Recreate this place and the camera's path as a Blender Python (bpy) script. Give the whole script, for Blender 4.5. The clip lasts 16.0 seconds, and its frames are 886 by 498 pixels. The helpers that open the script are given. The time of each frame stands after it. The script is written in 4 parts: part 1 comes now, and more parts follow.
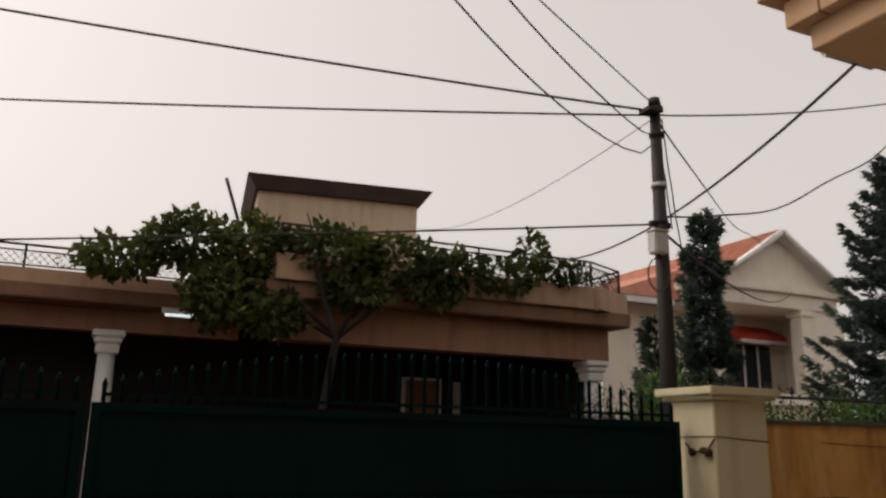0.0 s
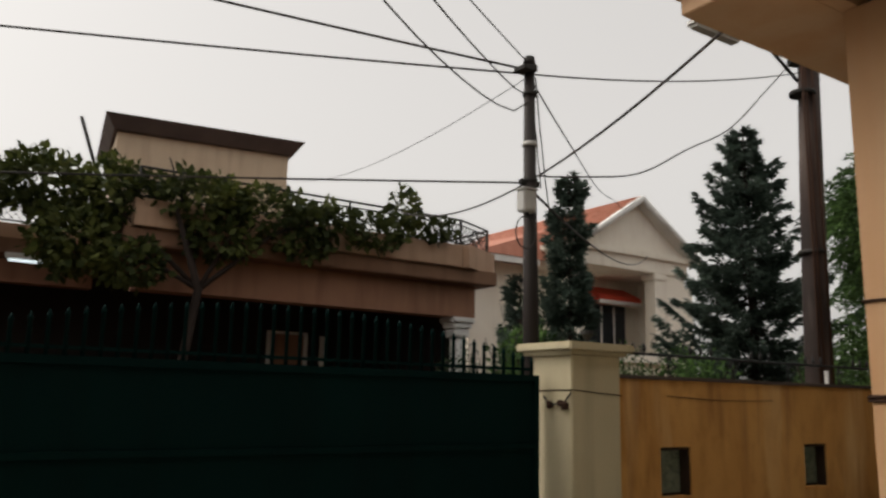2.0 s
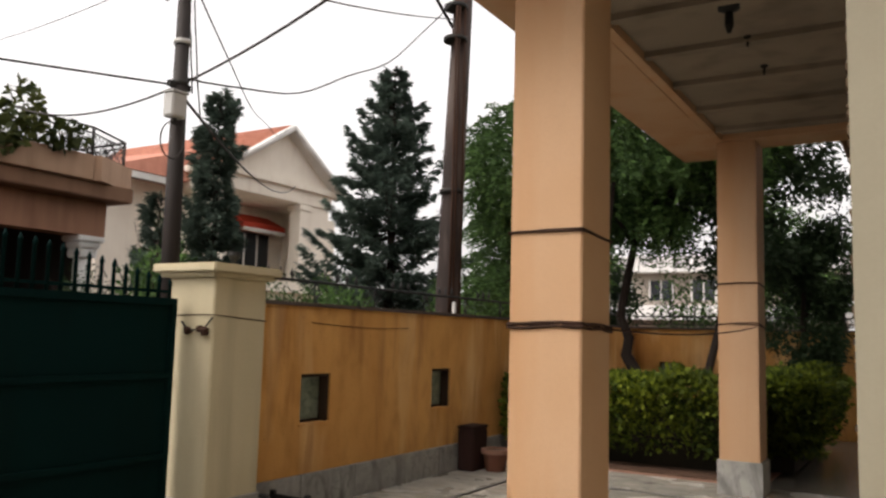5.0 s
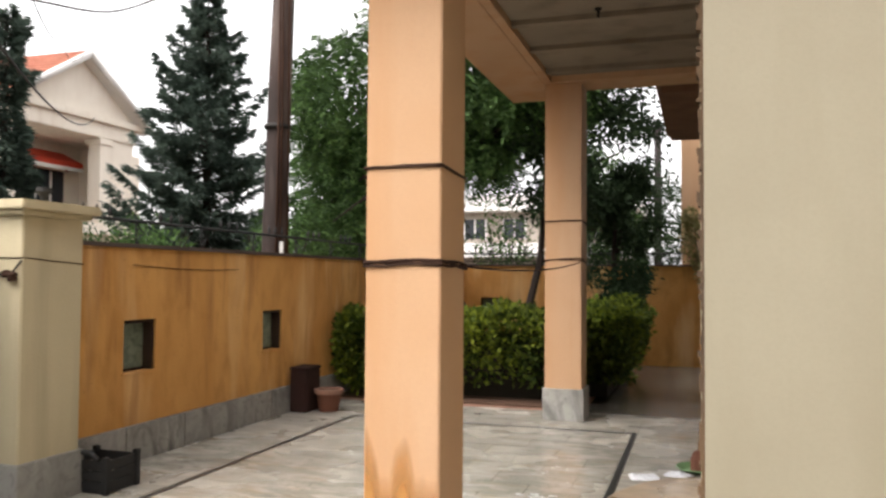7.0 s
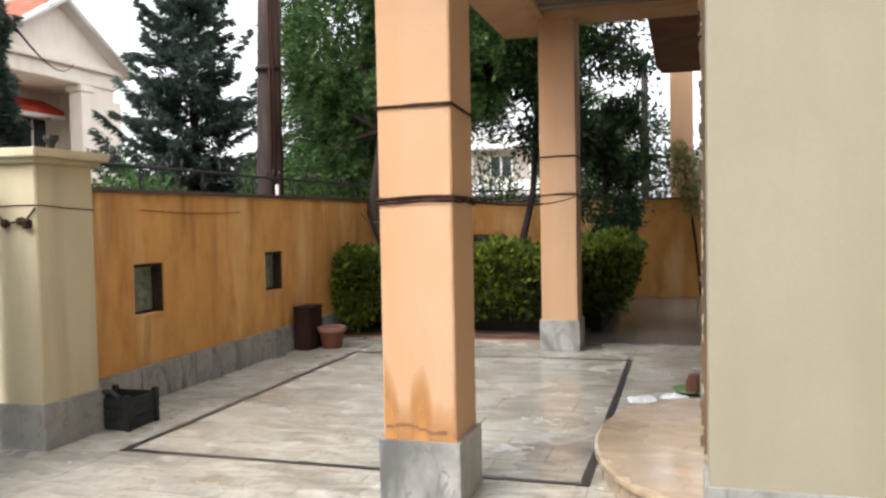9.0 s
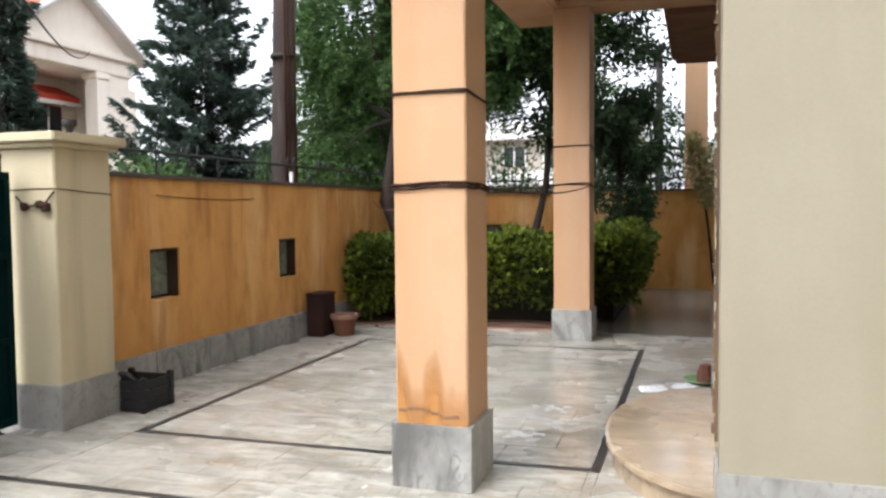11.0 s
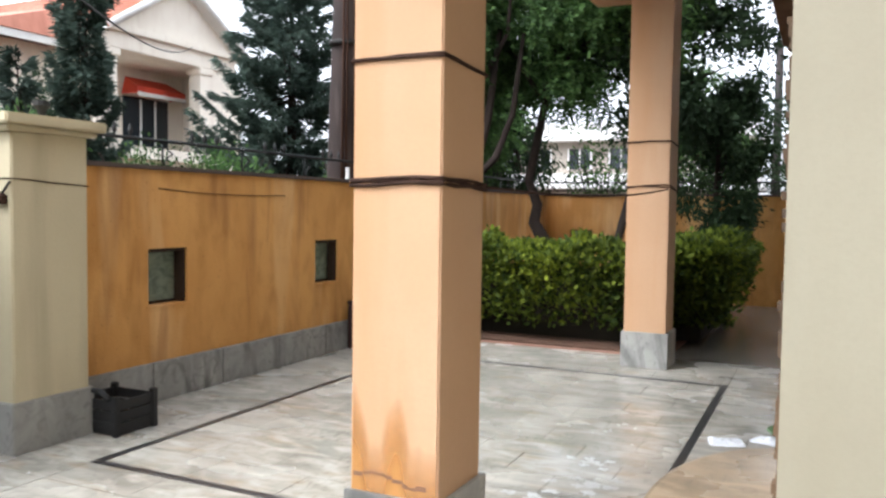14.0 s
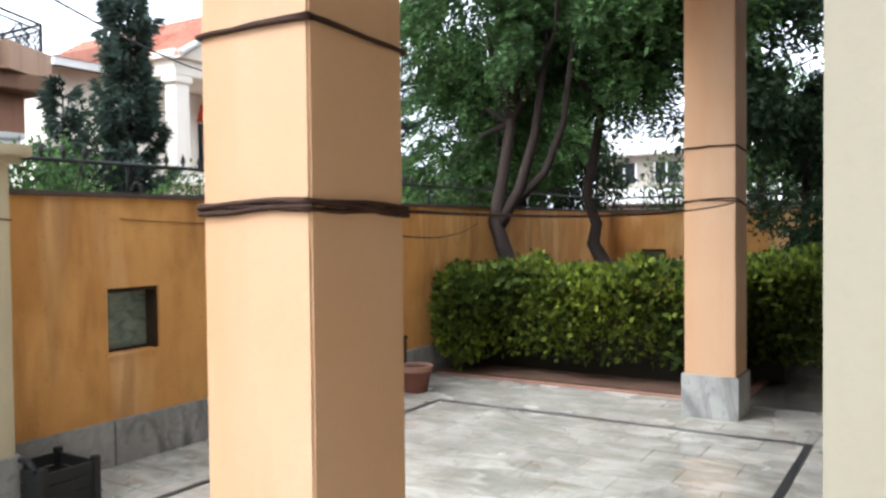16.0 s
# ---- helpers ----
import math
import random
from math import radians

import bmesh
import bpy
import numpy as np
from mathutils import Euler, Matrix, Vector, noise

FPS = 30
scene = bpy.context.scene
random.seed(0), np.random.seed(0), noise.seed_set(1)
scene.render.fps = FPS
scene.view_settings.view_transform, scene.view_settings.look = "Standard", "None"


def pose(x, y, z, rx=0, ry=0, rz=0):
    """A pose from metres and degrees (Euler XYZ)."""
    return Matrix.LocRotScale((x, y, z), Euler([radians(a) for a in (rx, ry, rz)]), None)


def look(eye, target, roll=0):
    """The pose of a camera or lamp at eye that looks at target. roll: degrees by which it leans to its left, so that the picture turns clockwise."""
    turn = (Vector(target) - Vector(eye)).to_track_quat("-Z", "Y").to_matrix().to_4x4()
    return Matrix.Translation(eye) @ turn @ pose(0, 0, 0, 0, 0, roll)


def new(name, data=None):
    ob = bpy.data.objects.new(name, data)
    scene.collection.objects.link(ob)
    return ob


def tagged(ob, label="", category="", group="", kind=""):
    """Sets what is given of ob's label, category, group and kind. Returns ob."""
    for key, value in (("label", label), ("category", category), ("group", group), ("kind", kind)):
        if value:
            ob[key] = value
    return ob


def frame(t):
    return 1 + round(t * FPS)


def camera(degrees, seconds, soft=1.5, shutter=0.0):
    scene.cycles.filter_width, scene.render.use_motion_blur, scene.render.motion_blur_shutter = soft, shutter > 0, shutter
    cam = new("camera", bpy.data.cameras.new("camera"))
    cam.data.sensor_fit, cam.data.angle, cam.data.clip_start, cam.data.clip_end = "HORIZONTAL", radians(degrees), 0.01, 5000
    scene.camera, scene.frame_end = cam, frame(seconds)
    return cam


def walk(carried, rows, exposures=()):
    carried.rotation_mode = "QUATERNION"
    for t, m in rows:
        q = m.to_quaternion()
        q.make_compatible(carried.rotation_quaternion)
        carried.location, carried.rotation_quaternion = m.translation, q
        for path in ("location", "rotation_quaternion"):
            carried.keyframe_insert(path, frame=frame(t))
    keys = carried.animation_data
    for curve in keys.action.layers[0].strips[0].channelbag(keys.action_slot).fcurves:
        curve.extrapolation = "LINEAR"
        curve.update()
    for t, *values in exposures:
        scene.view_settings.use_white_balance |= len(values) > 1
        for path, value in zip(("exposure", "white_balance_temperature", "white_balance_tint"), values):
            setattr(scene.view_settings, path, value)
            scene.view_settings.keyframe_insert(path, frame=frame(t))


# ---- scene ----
cam = camera(57.7, 16.0, soft=2.5, shutter=0.4)
PATH = [
    (0, (0.704, 1.149, 1.58), (-1.068, 1.951, 2.044), 1.1),
    (0.5, (0.68, 1.172, 1.58), (-1.083, 2.02, 1.992), 1.4),
    (1, (0.684, 1.163, 1.561), (-1.049, 2.096, 1.913), 1.6),
    (1.5, (0.631, 1.199, 1.569), (-1.054, 2.212, 1.939), 1.4),
    (2, (0.619, 1.22, 1.565), (-1.017, 2.312, 1.93), 1.2),
    (2.5, (0.616, 1.219, 1.561), (-0.911, 2.461, 1.914), 1.8),
    (3, (0.524, 1.255, 1.549), (-0.845, 2.683, 1.847), 1.6),
    (3.5, (0.449, 1.263, 1.537), (-0.798, 2.809, 1.771), 1.5),
    (4, (0.408, 1.31, 1.537), (-0.78, 2.905, 1.748), 1.7),
    (4.5, (0.357, 1.425, 1.545), (-0.753, 3.073, 1.772), 1.8),
    (7, (0.041, 1.5, 1.538), (-0.566, 3.404, 1.61), 0.4),
    (7.5, (0.003, 1.512, 1.553), (-0.529, 3.44, 1.596), 0.3),
    (8, (0.016, 1.476, 1.561), (-0.581, 3.384, 1.593), 0.1),
    (8.5, (-0.005, 1.378, 1.539), (-0.588, 3.291, 1.526), -0.6),
    (9, (-0.038, 1.308, 1.515), (-0.612, 3.222, 1.437), -1.1),
    (11.5, (-0.038, 1.276, 1.491), (-0.648, 3.177, 1.378), -0.6),
    (12, (-0.018, 1.379, 1.511), (-0.667, 3.266, 1.378), -0.9),
    (12.5, (0.004, 1.604, 1.508), (-0.742, 3.458, 1.449), 0.1),
    (13, (0.078, 1.877, 1.499), (-0.662, 3.732, 1.395), -0.5),
    (13.5, (0.149, 2.162, 1.536), (-0.731, 3.954, 1.416), 0.8),
    (14, (0.165, 2.473, 1.506), (-0.692, 4.278, 1.406), 0.8),
    (14.5, (0.18, 2.776, 1.521), (-0.753, 4.539, 1.377), -1.1),
    (15, (0.245, 3.092, 1.532), (-0.817, 4.78, 1.373), 0.7),
    (15.5, (0.259, 3.378, 1.506), (-0.806, 5.067, 1.389), -0.4),
    (16, (0.213, 3.694, 1.55), (-0.845, 5.391, 1.497), -0.6),
]
walk(cam, [(t, look(eye, target, roll)) for t, eye, target, roll in PATH],
     [(0.0, -1.05, 7300, 15), (1.0, -1.0, 7100, 11), (2.0, -0.95, 7000, 10), (3.0, -0.85, 6950, 11), (3.5, -0.72, 6900, 12), (4.5, -0.42, 6900, 13), (7.0, 0.4, 6700, 12), (9.0, 0.55, 6350, 11), (12.5, 0.68, 6000, 10), (14.0, 0.73, 5900, 9), (16.0, 0.84, 5750, 8)])

# ---- light: hazy overcast sky, one very soft sun ----
world = bpy.data.worlds.new("overcast_sky")
scene.world = world
world.use_nodes = True
wn, wl = world.node_tree.nodes, world.node_tree.links
sky = wn.new("ShaderNodeTexSky")
sky.sky_type = "NISHITA"
sky.sun_disc = False
sky.sun_elevation, sky.sun_rotation = radians(52), radians(213)
sky.dust_density, sky.air_density, sky.ozone_density = 6.0, 1.0, 1.0
haze = wn.new("ShaderNodeHueSaturation")
haze.inputs["Saturation"].default_value = 0.12
haze.inputs["Value"].default_value = 3.3
bg = wn["Background"]
bg.inputs["Strength"].default_value = 0.13
wl.new(sky.outputs[0], haze.inputs["Color"])
cloud_layer = wn.new("ShaderNodeMix")
cloud_layer.data_type = "RGBA"
cloud_layer.inputs[0].default_value = 0.5
cloud_layer.inputs[7].default_value = (11.0, 11.0, 11.3, 1)
wl.new(haze.outputs[0], cloud_layer.inputs[6])
wl.new(cloud_layer.outputs[2], bg.inputs["Color"])
sun = new("sun", bpy.data.lights.new("sun", "SUN"))
sun.data.energy, sun.data.angle, sun.data.color = 1.0, radians(28), (1.0, 0.95, 0.9)
sun.matrix_world = look((-5.5, -8.5, 13), (0, 0, 0))


# ---- materials ----
def mix(nt, fac, a, b):
    n = nt.nodes.new("ShaderNodeMix")
    n.data_type = "RGBA"
    for sock, v in ((n.inputs[0], fac), (n.inputs[6], a), (n.inputs[7], b)):
        if isinstance(v, (int, float)):
            sock.default_value = v
        elif isinstance(v, tuple):
            sock.default_value = (*v, 1)
        else:
            nt.links.new(v, sock)
    return n.outputs[2]


def noise_fac(nt, scale, lo, hi, stretch=(1, 1, 1), detail=5, distort=0.0):
    """A noise at real size, as a factor that goes from 0 at lo to 1 at hi."""
    geo = nt.nodes.new("ShaderNodeNewGeometry")
    mp = nt.nodes.new("ShaderNodeMapping")
    mp.inputs["Scale"].default_value = stretch
    nt.links.new(geo.outputs["Position"], mp.inputs["Vector"])
    n = nt.nodes.new("ShaderNodeTexNoise")
    n.inputs["Scale"].default_value, n.inputs["Detail"].default_value = scale, detail
    n.inputs["Distortion"].default_value = distort
    nt.links.new(mp.outputs[0], n.inputs["Vector"])
    r = nt.nodes.new("ShaderNodeMapRange")
    r.inputs[1].default_value, r.inputs[2].default_value = lo, hi
    nt.links.new(n.outputs[0], r.inputs[0])
    return r.outputs[0]


def material(name, rough=0.7, metal=0.0):
    m = bpy.data.materials.new(name)
    m.use_nodes = True
    p = m.node_tree.nodes["Principled BSDF"]
    p.inputs["Roughness"].default_value, p.inputs["Metallic"].default_value = rough, metal
    p.inputs["Specular IOR Level"].default_value = 0.5 if rough < 0.5 else 0.25
    return m, m.node_tree, p


def bump(nt, p, scale, strength, distance=0.004, stretch=(1, 1, 1)):
    b = nt.nodes.new("ShaderNodeBump")
    b.inputs["Strength"].default_value, b.inputs["Distance"].default_value = strength, distance
    nt.links.new(noise_fac(nt, scale, 0.25, 0.75, stretch), b.inputs["Height"])
    nt.links.new(b.outputs[0], p.inputs["Normal"])


def worn(name, base, second, dirt=None, rough=0.75, metal=0.0, scale=1.4, streak=0.0, fine=60, relief=0.3):
    """Base colour with large patches of a second tone, vertical streaks of dirt, and fine relief."""
    m, nt, p = material(name, rough, metal)
    col = mix(nt, noise_fac(nt, scale, 0.35, 0.7), base, second)
    col = mix(nt, noise_fac(nt, fine, 0.4, 2.2), col, tuple(c * 0.8 for c in base))
    if dirt:
        f = noise_fac(nt, 1.6, 0.48, 0.9 - 0.2 * streak, (1.9, 1.9, 0.22), 4, 0.2)
        col = mix(nt, f, col, dirt)
    nt.links.new(col, p.inputs["Base Color"])
    bump(nt, p, fine, relief)
    return m


def rain_washed(name, base, second, bleached, run):
    """Old limewash: mottled patches, broad bleached runs and narrow dark drips of uneven length."""
    m, nt, p = material(name, 0.82)
    col = mix(nt, noise_fac(nt, 1.1, 0.38, 0.66, (1, 1, 0.7), 6, 0.6), base, second)
    col = mix(nt, noise_fac(nt, 5.5, 0.45, 0.8, (1, 1, 0.5), 6, 0.4), col, tuple(c * 0.82 for c in second))
    col = mix(nt, noise_fac(nt, 1.5, 0.5, 0.68, (1.7, 1.7, 0.28), 3, 0.3), col, bleached)
    col = mix(nt, noise_fac(nt, 2.3, 0.56, 0.82, (1.6, 1.6, 0.24), 4, 0.3), col, run)
    col = mix(nt, noise_fac(nt, 38, 0.62, 0.95, (1, 1, 1), 3), col, run)
    nt.links.new(col, p.inputs["Base Color"])
    bump(nt, p, 45, 0.35)
    return m


def marble(name, base, vein, rough, wet=None, bold=None):
    """Veined marble; each piece has its own tone."""
    m, nt, p = material(name, rough)
    info = nt.nodes.new("ShaderNodeObjectInfo")
    col = mix(nt, noise_fac(nt, 2.2, 0.35, 0.72, (1, 2.2, 1), 7, 2.0), base, vein)
    col = mix(nt, noise_fac(nt, 7, 0.52, 0.74, (2.4, 1, 1.3), 6, 1.6), col, tuple(c * 0.78 for c in vein))
    if bold:
        col = mix(nt, noise_fac(nt, 2.0, 0.52, 0.68, (1.5, 1.5, 0.6), 6, 1.2), col, bold)
    ramp = nt.nodes.new("ShaderNodeMapRange")
    ramp.inputs[3].default_value, ramp.inputs[4].default_value = 0.0, 0.34
    nt.links.new(info.outputs["Random"], ramp.inputs[0])
    col = mix(nt, ramp.outputs[0], col, tuple(c * 0.62 for c in base))
    if wet:
        col = mix(nt, noise_fac(nt, 1.3, 0.36, 0.85, (1, 1.6, 1), 6, 0.8), col, tuple(c * 0.55 for c in vein))
        col = mix(nt, noise_fac(nt, 3.1, 0.56, 0.75, (1, 2.5, 1)), col, (0.28, 0.215, 0.145))
        col = mix(nt, noise_fac(nt, 2.9, 0.46, 0.82, (1, 2.2, 1), 6, 1.0), col, tuple(c * 1.22 for c in base))
    nt.links.new(col, p.inputs["Base Color"])
    if wet:
        r = nt.nodes.new("ShaderNodeMapRange")
        r.inputs[3].default_value, r.inputs[4].default_value = wet
        nt.links.new(noise_fac(nt, 1.1, 0.4, 0.62), r.inputs[0])
        nt.links.new(r.outputs[0], p.inputs["Roughness"])
    bump(nt, p, 9, 0.12, 0.002)
    return m


def foliage(name, dark, light, rough=0.75):
    """Leaves, each its own tone, with a little light passing through."""
    m, nt, p = material(name, rough)
    geo = nt.nodes.new("ShaderNodeNewGeometry")
    col = mix(nt, geo.outputs["Random Per Island"], dark, light)
    col = mix(nt, noise_fac(nt, 0.9, 0.35, 0.7), col, tuple(c * 0.6 for c in dark))
    nt.links.new(col, p.inputs["Base Color"])
    t = nt.nodes.new("ShaderNodeBsdfTranslucent")
    nt.links.new(col, t.inputs["Color"])
    ms = nt.nodes.new("ShaderNodeMixShader")
    ms.inputs[0].default_value = 0.35
    nt.links.new(p.outputs[0], ms.inputs[1])
    nt.links.new(t.outputs[0], ms.inputs[2])
    nt.links.new(ms.outputs[0], nt.nodes["Material Output"].inputs[0])
    return m


ORANGE = rain_washed("orange_wall_paint", (0.65, 0.345, 0.11), (0.54, 0.26, 0.072), (0.72, 0.45, 0.21), (0.26, 0.115, 0.044))
PEACH = worn("peach_pillar_paint", (0.53, 0.338, 0.205), (0.505, 0.308, 0.175), (0.47, 0.25, 0.115), 0.7, streak=0.4, relief=0.1)
CREAM = worn("cream_wall_paint", (0.325, 0.292, 0.218), (0.30, 0.266, 0.197), (0.27, 0.236, 0.168), 0.7, streak=0.1, relief=0.1)
CREAM_PALE = worn("pale_cream_paint", (0.554, 0.484, 0.328), (0.507, 0.437, 0.289), (0.328, 0.273, 0.179), 0.75, streak=0.5)
SOFFIT = worn("soffit_boards", (0.27, 0.22, 0.165), (0.22, 0.18, 0.135), (0.13, 0.1, 0.07), 0.7)
MARBLE_FLOOR = marble("floor_marble", (0.443, 0.418, 0.361), (0.295, 0.271, 0.226), 0.3, (0.34, 0.06))
MARBLE_GREY = marble("plinth_marble", (0.38, 0.37, 0.345), (0.24, 0.235, 0.22), 0.4, None, (0.12, 0.118, 0.11))
MARBLE_STEP = marble("step_marble", (0.448, 0.344, 0.232), (0.368, 0.272, 0.176), 0.3, (0.4, 0.15))
BLACK_STONE = worn("black_border_stone", (0.025, 0.024, 0.024), (0.05, 0.047, 0.045), rough=0.3, relief=0.1)
JOINT = worn("floor_mortar", (0.29, 0.275, 0.24), (0.22, 0.205, 0.18), rough=0.5)
CONCRETE = worn("path_concrete", (0.15, 0.135, 0.115), (0.085, 0.077, 0.066), (0.06, 0.052, 0.044), 0.22, streak=0.3)
ASPHALT = worn("road_asphalt", (0.055, 0.053, 0.05), (0.075, 0.07, 0.065), rough=0.9)
SOIL = worn("garden_soil", (0.10, 0.055, 0.035), (0.07, 0.04, 0.025), rough=0.95, relief=0.8, scale=6)
REDDISH = worn("reddish_surface", (0.32, 0.17, 0.12), (0.26, 0.15, 0.11), (0.12, 0.08, 0.06), 0.8)
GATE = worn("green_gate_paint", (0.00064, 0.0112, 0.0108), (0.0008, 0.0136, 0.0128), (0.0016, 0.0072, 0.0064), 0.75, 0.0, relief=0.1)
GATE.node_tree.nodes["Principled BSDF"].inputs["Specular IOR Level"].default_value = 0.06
IRON = worn("black_iron", (0.02, 0.022, 0.022), (0.035, 0.03, 0.026), rough=0.6, metal=0.3)
CABLE = worn("black_cable", (0.03, 0.027, 0.026), (0.05, 0.04, 0.035), rough=0.7)
BROWN_CABLE = worn("brown_cable", (0.05, 0.022, 0.012), (0.03, 0.014, 0.009), rough=0.85)
POLE_WOOD = worn("tarred_pole", (0.045, 0.03, 0.026), (0.025, 0.018, 0.016), (0.17, 0.13, 0.11), 0.8, streak=0.9)
POLE_METAL = worn("weathered_steel_pole", (0.03, 0.022, 0.02), (0.018, 0.014, 0.013), (0.07, 0.062, 0.058), 0.65, 0.2)
GALV = worn("grey_box_metal", (0.5, 0.49, 0.47), (0.4, 0.39, 0.37), rough=0.5, metal=0.3)
BARK = worn("tree_bark", (0.034, 0.023, 0.018), (0.018, 0.013, 0.011), rough=0.95, relief=0.9, fine=25)
HEDGE_SHADE = worn("hedge_shade_black", (0.022, 0.018, 0.012), (0.014, 0.012, 0.008), rough=0.95)
SHADE_AND_SCAR_BROWN = worn("brown_for_shade_and_scar", (0.23, 0.128, 0.08), (0.19, 0.105, 0.064), (0.13, 0.065, 0.04), 0.8)
ROOF_RED = worn("red_roof_tiles", (0.52, 0.23, 0.16), (0.44, 0.18, 0.12), (0.32, 0.12, 0.08), 0.75)
AWNING = worn("red_awning", (0.55, 0.07, 0.035), (0.45, 0.05, 0.03), rough=0.7)
HOUSE_CREAM = worn("neighbour_cream", (0.80, 0.74, 0.64), (0.75, 0.68, 0.58), (0.66, 0.585, 0.49), 0.8)
PINK_DARKENED = worn("pink_darkened_for_shade", (0.33, 0.172, 0.108), (0.285, 0.145, 0.092), (0.165, 0.086, 0.056), 0.8)
FAR_SHADE = worn("far_wall_shade", (0.36, 0.32, 0.27), (0.30, 0.265, 0.22), (0.22, 0.19, 0.16), 0.85)
PARAPET = worn("terrace_parapet_paint", (0.46, 0.30, 0.205), (0.40, 0.255, 0.17), (0.26, 0.155, 0.1), 0.8)
HOUSE_WHITE = worn("white_trim_paint", (0.75, 0.74, 0.71), (0.66, 0.65, 0.62), rough=0.7)
SLATE = worn("dark_slab_edge", (0.10, 0.075, 0.065), (0.075, 0.055, 0.05), rough=0.8)
PORCH_SHADE = worn("porch_shade_black", (0.022, 0.017, 0.014), (0.016, 0.012, 0.01), rough=0.9)
BLACK_PLASTIC = worn("black_crate_plastic", (0.018, 0.018, 0.018), (0.03, 0.03, 0.03), rough=0.5)
WORN_WOOD = worn("weathered_jamb_wood", (0.15, 0.095, 0.055), (0.08, 0.052, 0.034), (0.04, 0.03, 0.022), 0.85)
NICHE_LINING = worn("dark_niche_lining", (0.045, 0.028, 0.018), (0.03, 0.02, 0.014), rough=0.85)
TAN = worn("tan_roof_room_paint", (0.56, 0.44, 0.32), (0.5, 0.39, 0.28), (0.38, 0.28, 0.2), 0.8)
BROWN_BOX = worn("dark_red_box", (0.042, 0.018, 0.014), (0.028, 0.013, 0.011), rough=0.7)
TERRACOTTA = worn("terracotta", (0.17, 0.07, 0.045), (0.13, 0.055, 0.036), rough=0.85)
PAPER = worn("white_packet", (0.75, 0.76, 0.78), (0.62, 0.64, 0.68), rough=0.6)
GREEN_PLASTIC = worn("green_plate", (0.16, 0.27, 0.12), (0.11, 0.2, 0.09), rough=0.5)
SUDS = worn("dried_suds", (0.56, 0.56, 0.54), (0.46, 0.455, 0.43), rough=0.6)
LEAF_CONIFER = foliage("conifer_needles", (0.045, 0.072, 0.056), (0.12, 0.16, 0.125))
LEAF_TREE = foliage("feathery_leaves", (0.028, 0.062, 0.018), (0.15, 0.27, 0.075))
LEAF_DARK = foliage("dark_leaves", (0.0176, 0.036, 0.0144), (0.048, 0.08, 0.032))
LEAF_HEDGE = foliage("hedge_leaves", (0.024, 0.048, 0.006), (0.25, 0.305, 0.025))
LEAF_VINE = foliage("vine_leaves", (0.028, 0.042, 0.01), (0.14, 0.155, 0.04))
LEAF_DRY = foliage("dry_creeper_leaves", (0.20, 0.20, 0.07), (0.45, 0.36, 0.18))

GLASS, gnt, gp = material("niche_frosted_glass", 0.35)
gp.inputs["Base Color"].default_value = (0.34, 0.44, 0.36, 1)
gnt.links.new(mix(gnt, noise_fac(gnt, 9, 0.35, 0.65, (1, 1, 1.6), 6, 0.8), (0.12, 0.17, 0.125), (0.31, 0.37, 0.29)), gp.inputs["Base Color"])
gp.inputs["Transmission Weight"].default_value = 0.35
WINDOW_GLASS, gnt, gp = material("dark_window_glass", 0.08)
gp.inputs["Base Color"].default_value = (0.02, 0.025, 0.03, 1)
TUBE, gnt, gp = material("lit_tube", 0.4)
gp.inputs["Base Color"].default_value = (0.8, 0.85, 0.9, 1)
gp.inputs["Emission Color"].default_value = (0.75, 0.9, 1.0, 1)
gp.inputs["Emission Strength"].default_value = 2.0


# ---- mesh helpers ----
def box(bm, x0, x1, y0, y1, z0, z1, bevel=0.0):
    b = bmesh.ops.create_cube(bm, size=1, matrix=Matrix.LocRotScale(
        ((x0 + x1) / 2, (y0 + y1) / 2, (z0 + z1) / 2), None, (abs(x1 - x0), abs(y1 - y0), abs(z1 - z0))))
    if bevel:
        edges = {e for v in b["verts"] for e in v.link_edges}
        bmesh.ops.bevel(bm, geom=list(edges), offset=bevel, segments=2, affect="EDGES")
    return bm


def boxes(*rows, bevel=0.0):
    bm = bmesh.new()
    for r in rows:
        box(bm, *r, bevel=bevel)
    return bm


def tube(bm, path, radii, sides=10, caps=True):
    """A round tube along a path, one radius for each point."""
    path = [Vector(p) for p in path]
    rings = []
    for i, p in enumerate(path):
        d = (path[min(i + 1, len(path) - 1)] - path[max(i - 1, 0)]).normalized()
        u = d.cross(Vector((0.31, 0.95, 0.05))).normalized()
        v = d.cross(u)
        r = radii[i] if isinstance(radii, (list, tuple)) else radii
        rings.append([bm.verts.new(p + r * (u * math.cos(a) + v * math.sin(a)))
                      for a in (2 * math.pi * k / sides for k in range(sides))])
    for a, b in zip(rings, rings[1:]):
        for k in range(sides):
            bm.faces.new((a[k], a[(k + 1) % sides], b[(k + 1) % sides], b[k])).smooth = True
    if caps:
        bm.faces.new(rings[0][::-1])
        bm.faces.new(rings[-1])
    return bm


def lathe(bm, profile, centre=(0, 0, 0), sides=24, a0=0.0, a1=2 * math.pi):
    c = Vector(centre)
    rings = [[bm.verts.new(c + Vector((r * math.cos(a0 + (a1 - a0) * k / sides), r * math.sin(a0 + (a1 - a0) * k / sides), z)))
              for k in range(sides + 1)] for r, z in profile]
    for a, b in zip(rings, rings[1:]):
        for k in range(sides):
            bm.faces.new((a[k], a[k + 1], b[k + 1], b[k]))
    bmesh.ops.remove_doubles(bm, verts=bm.verts, dist=0.0004)
    return bm


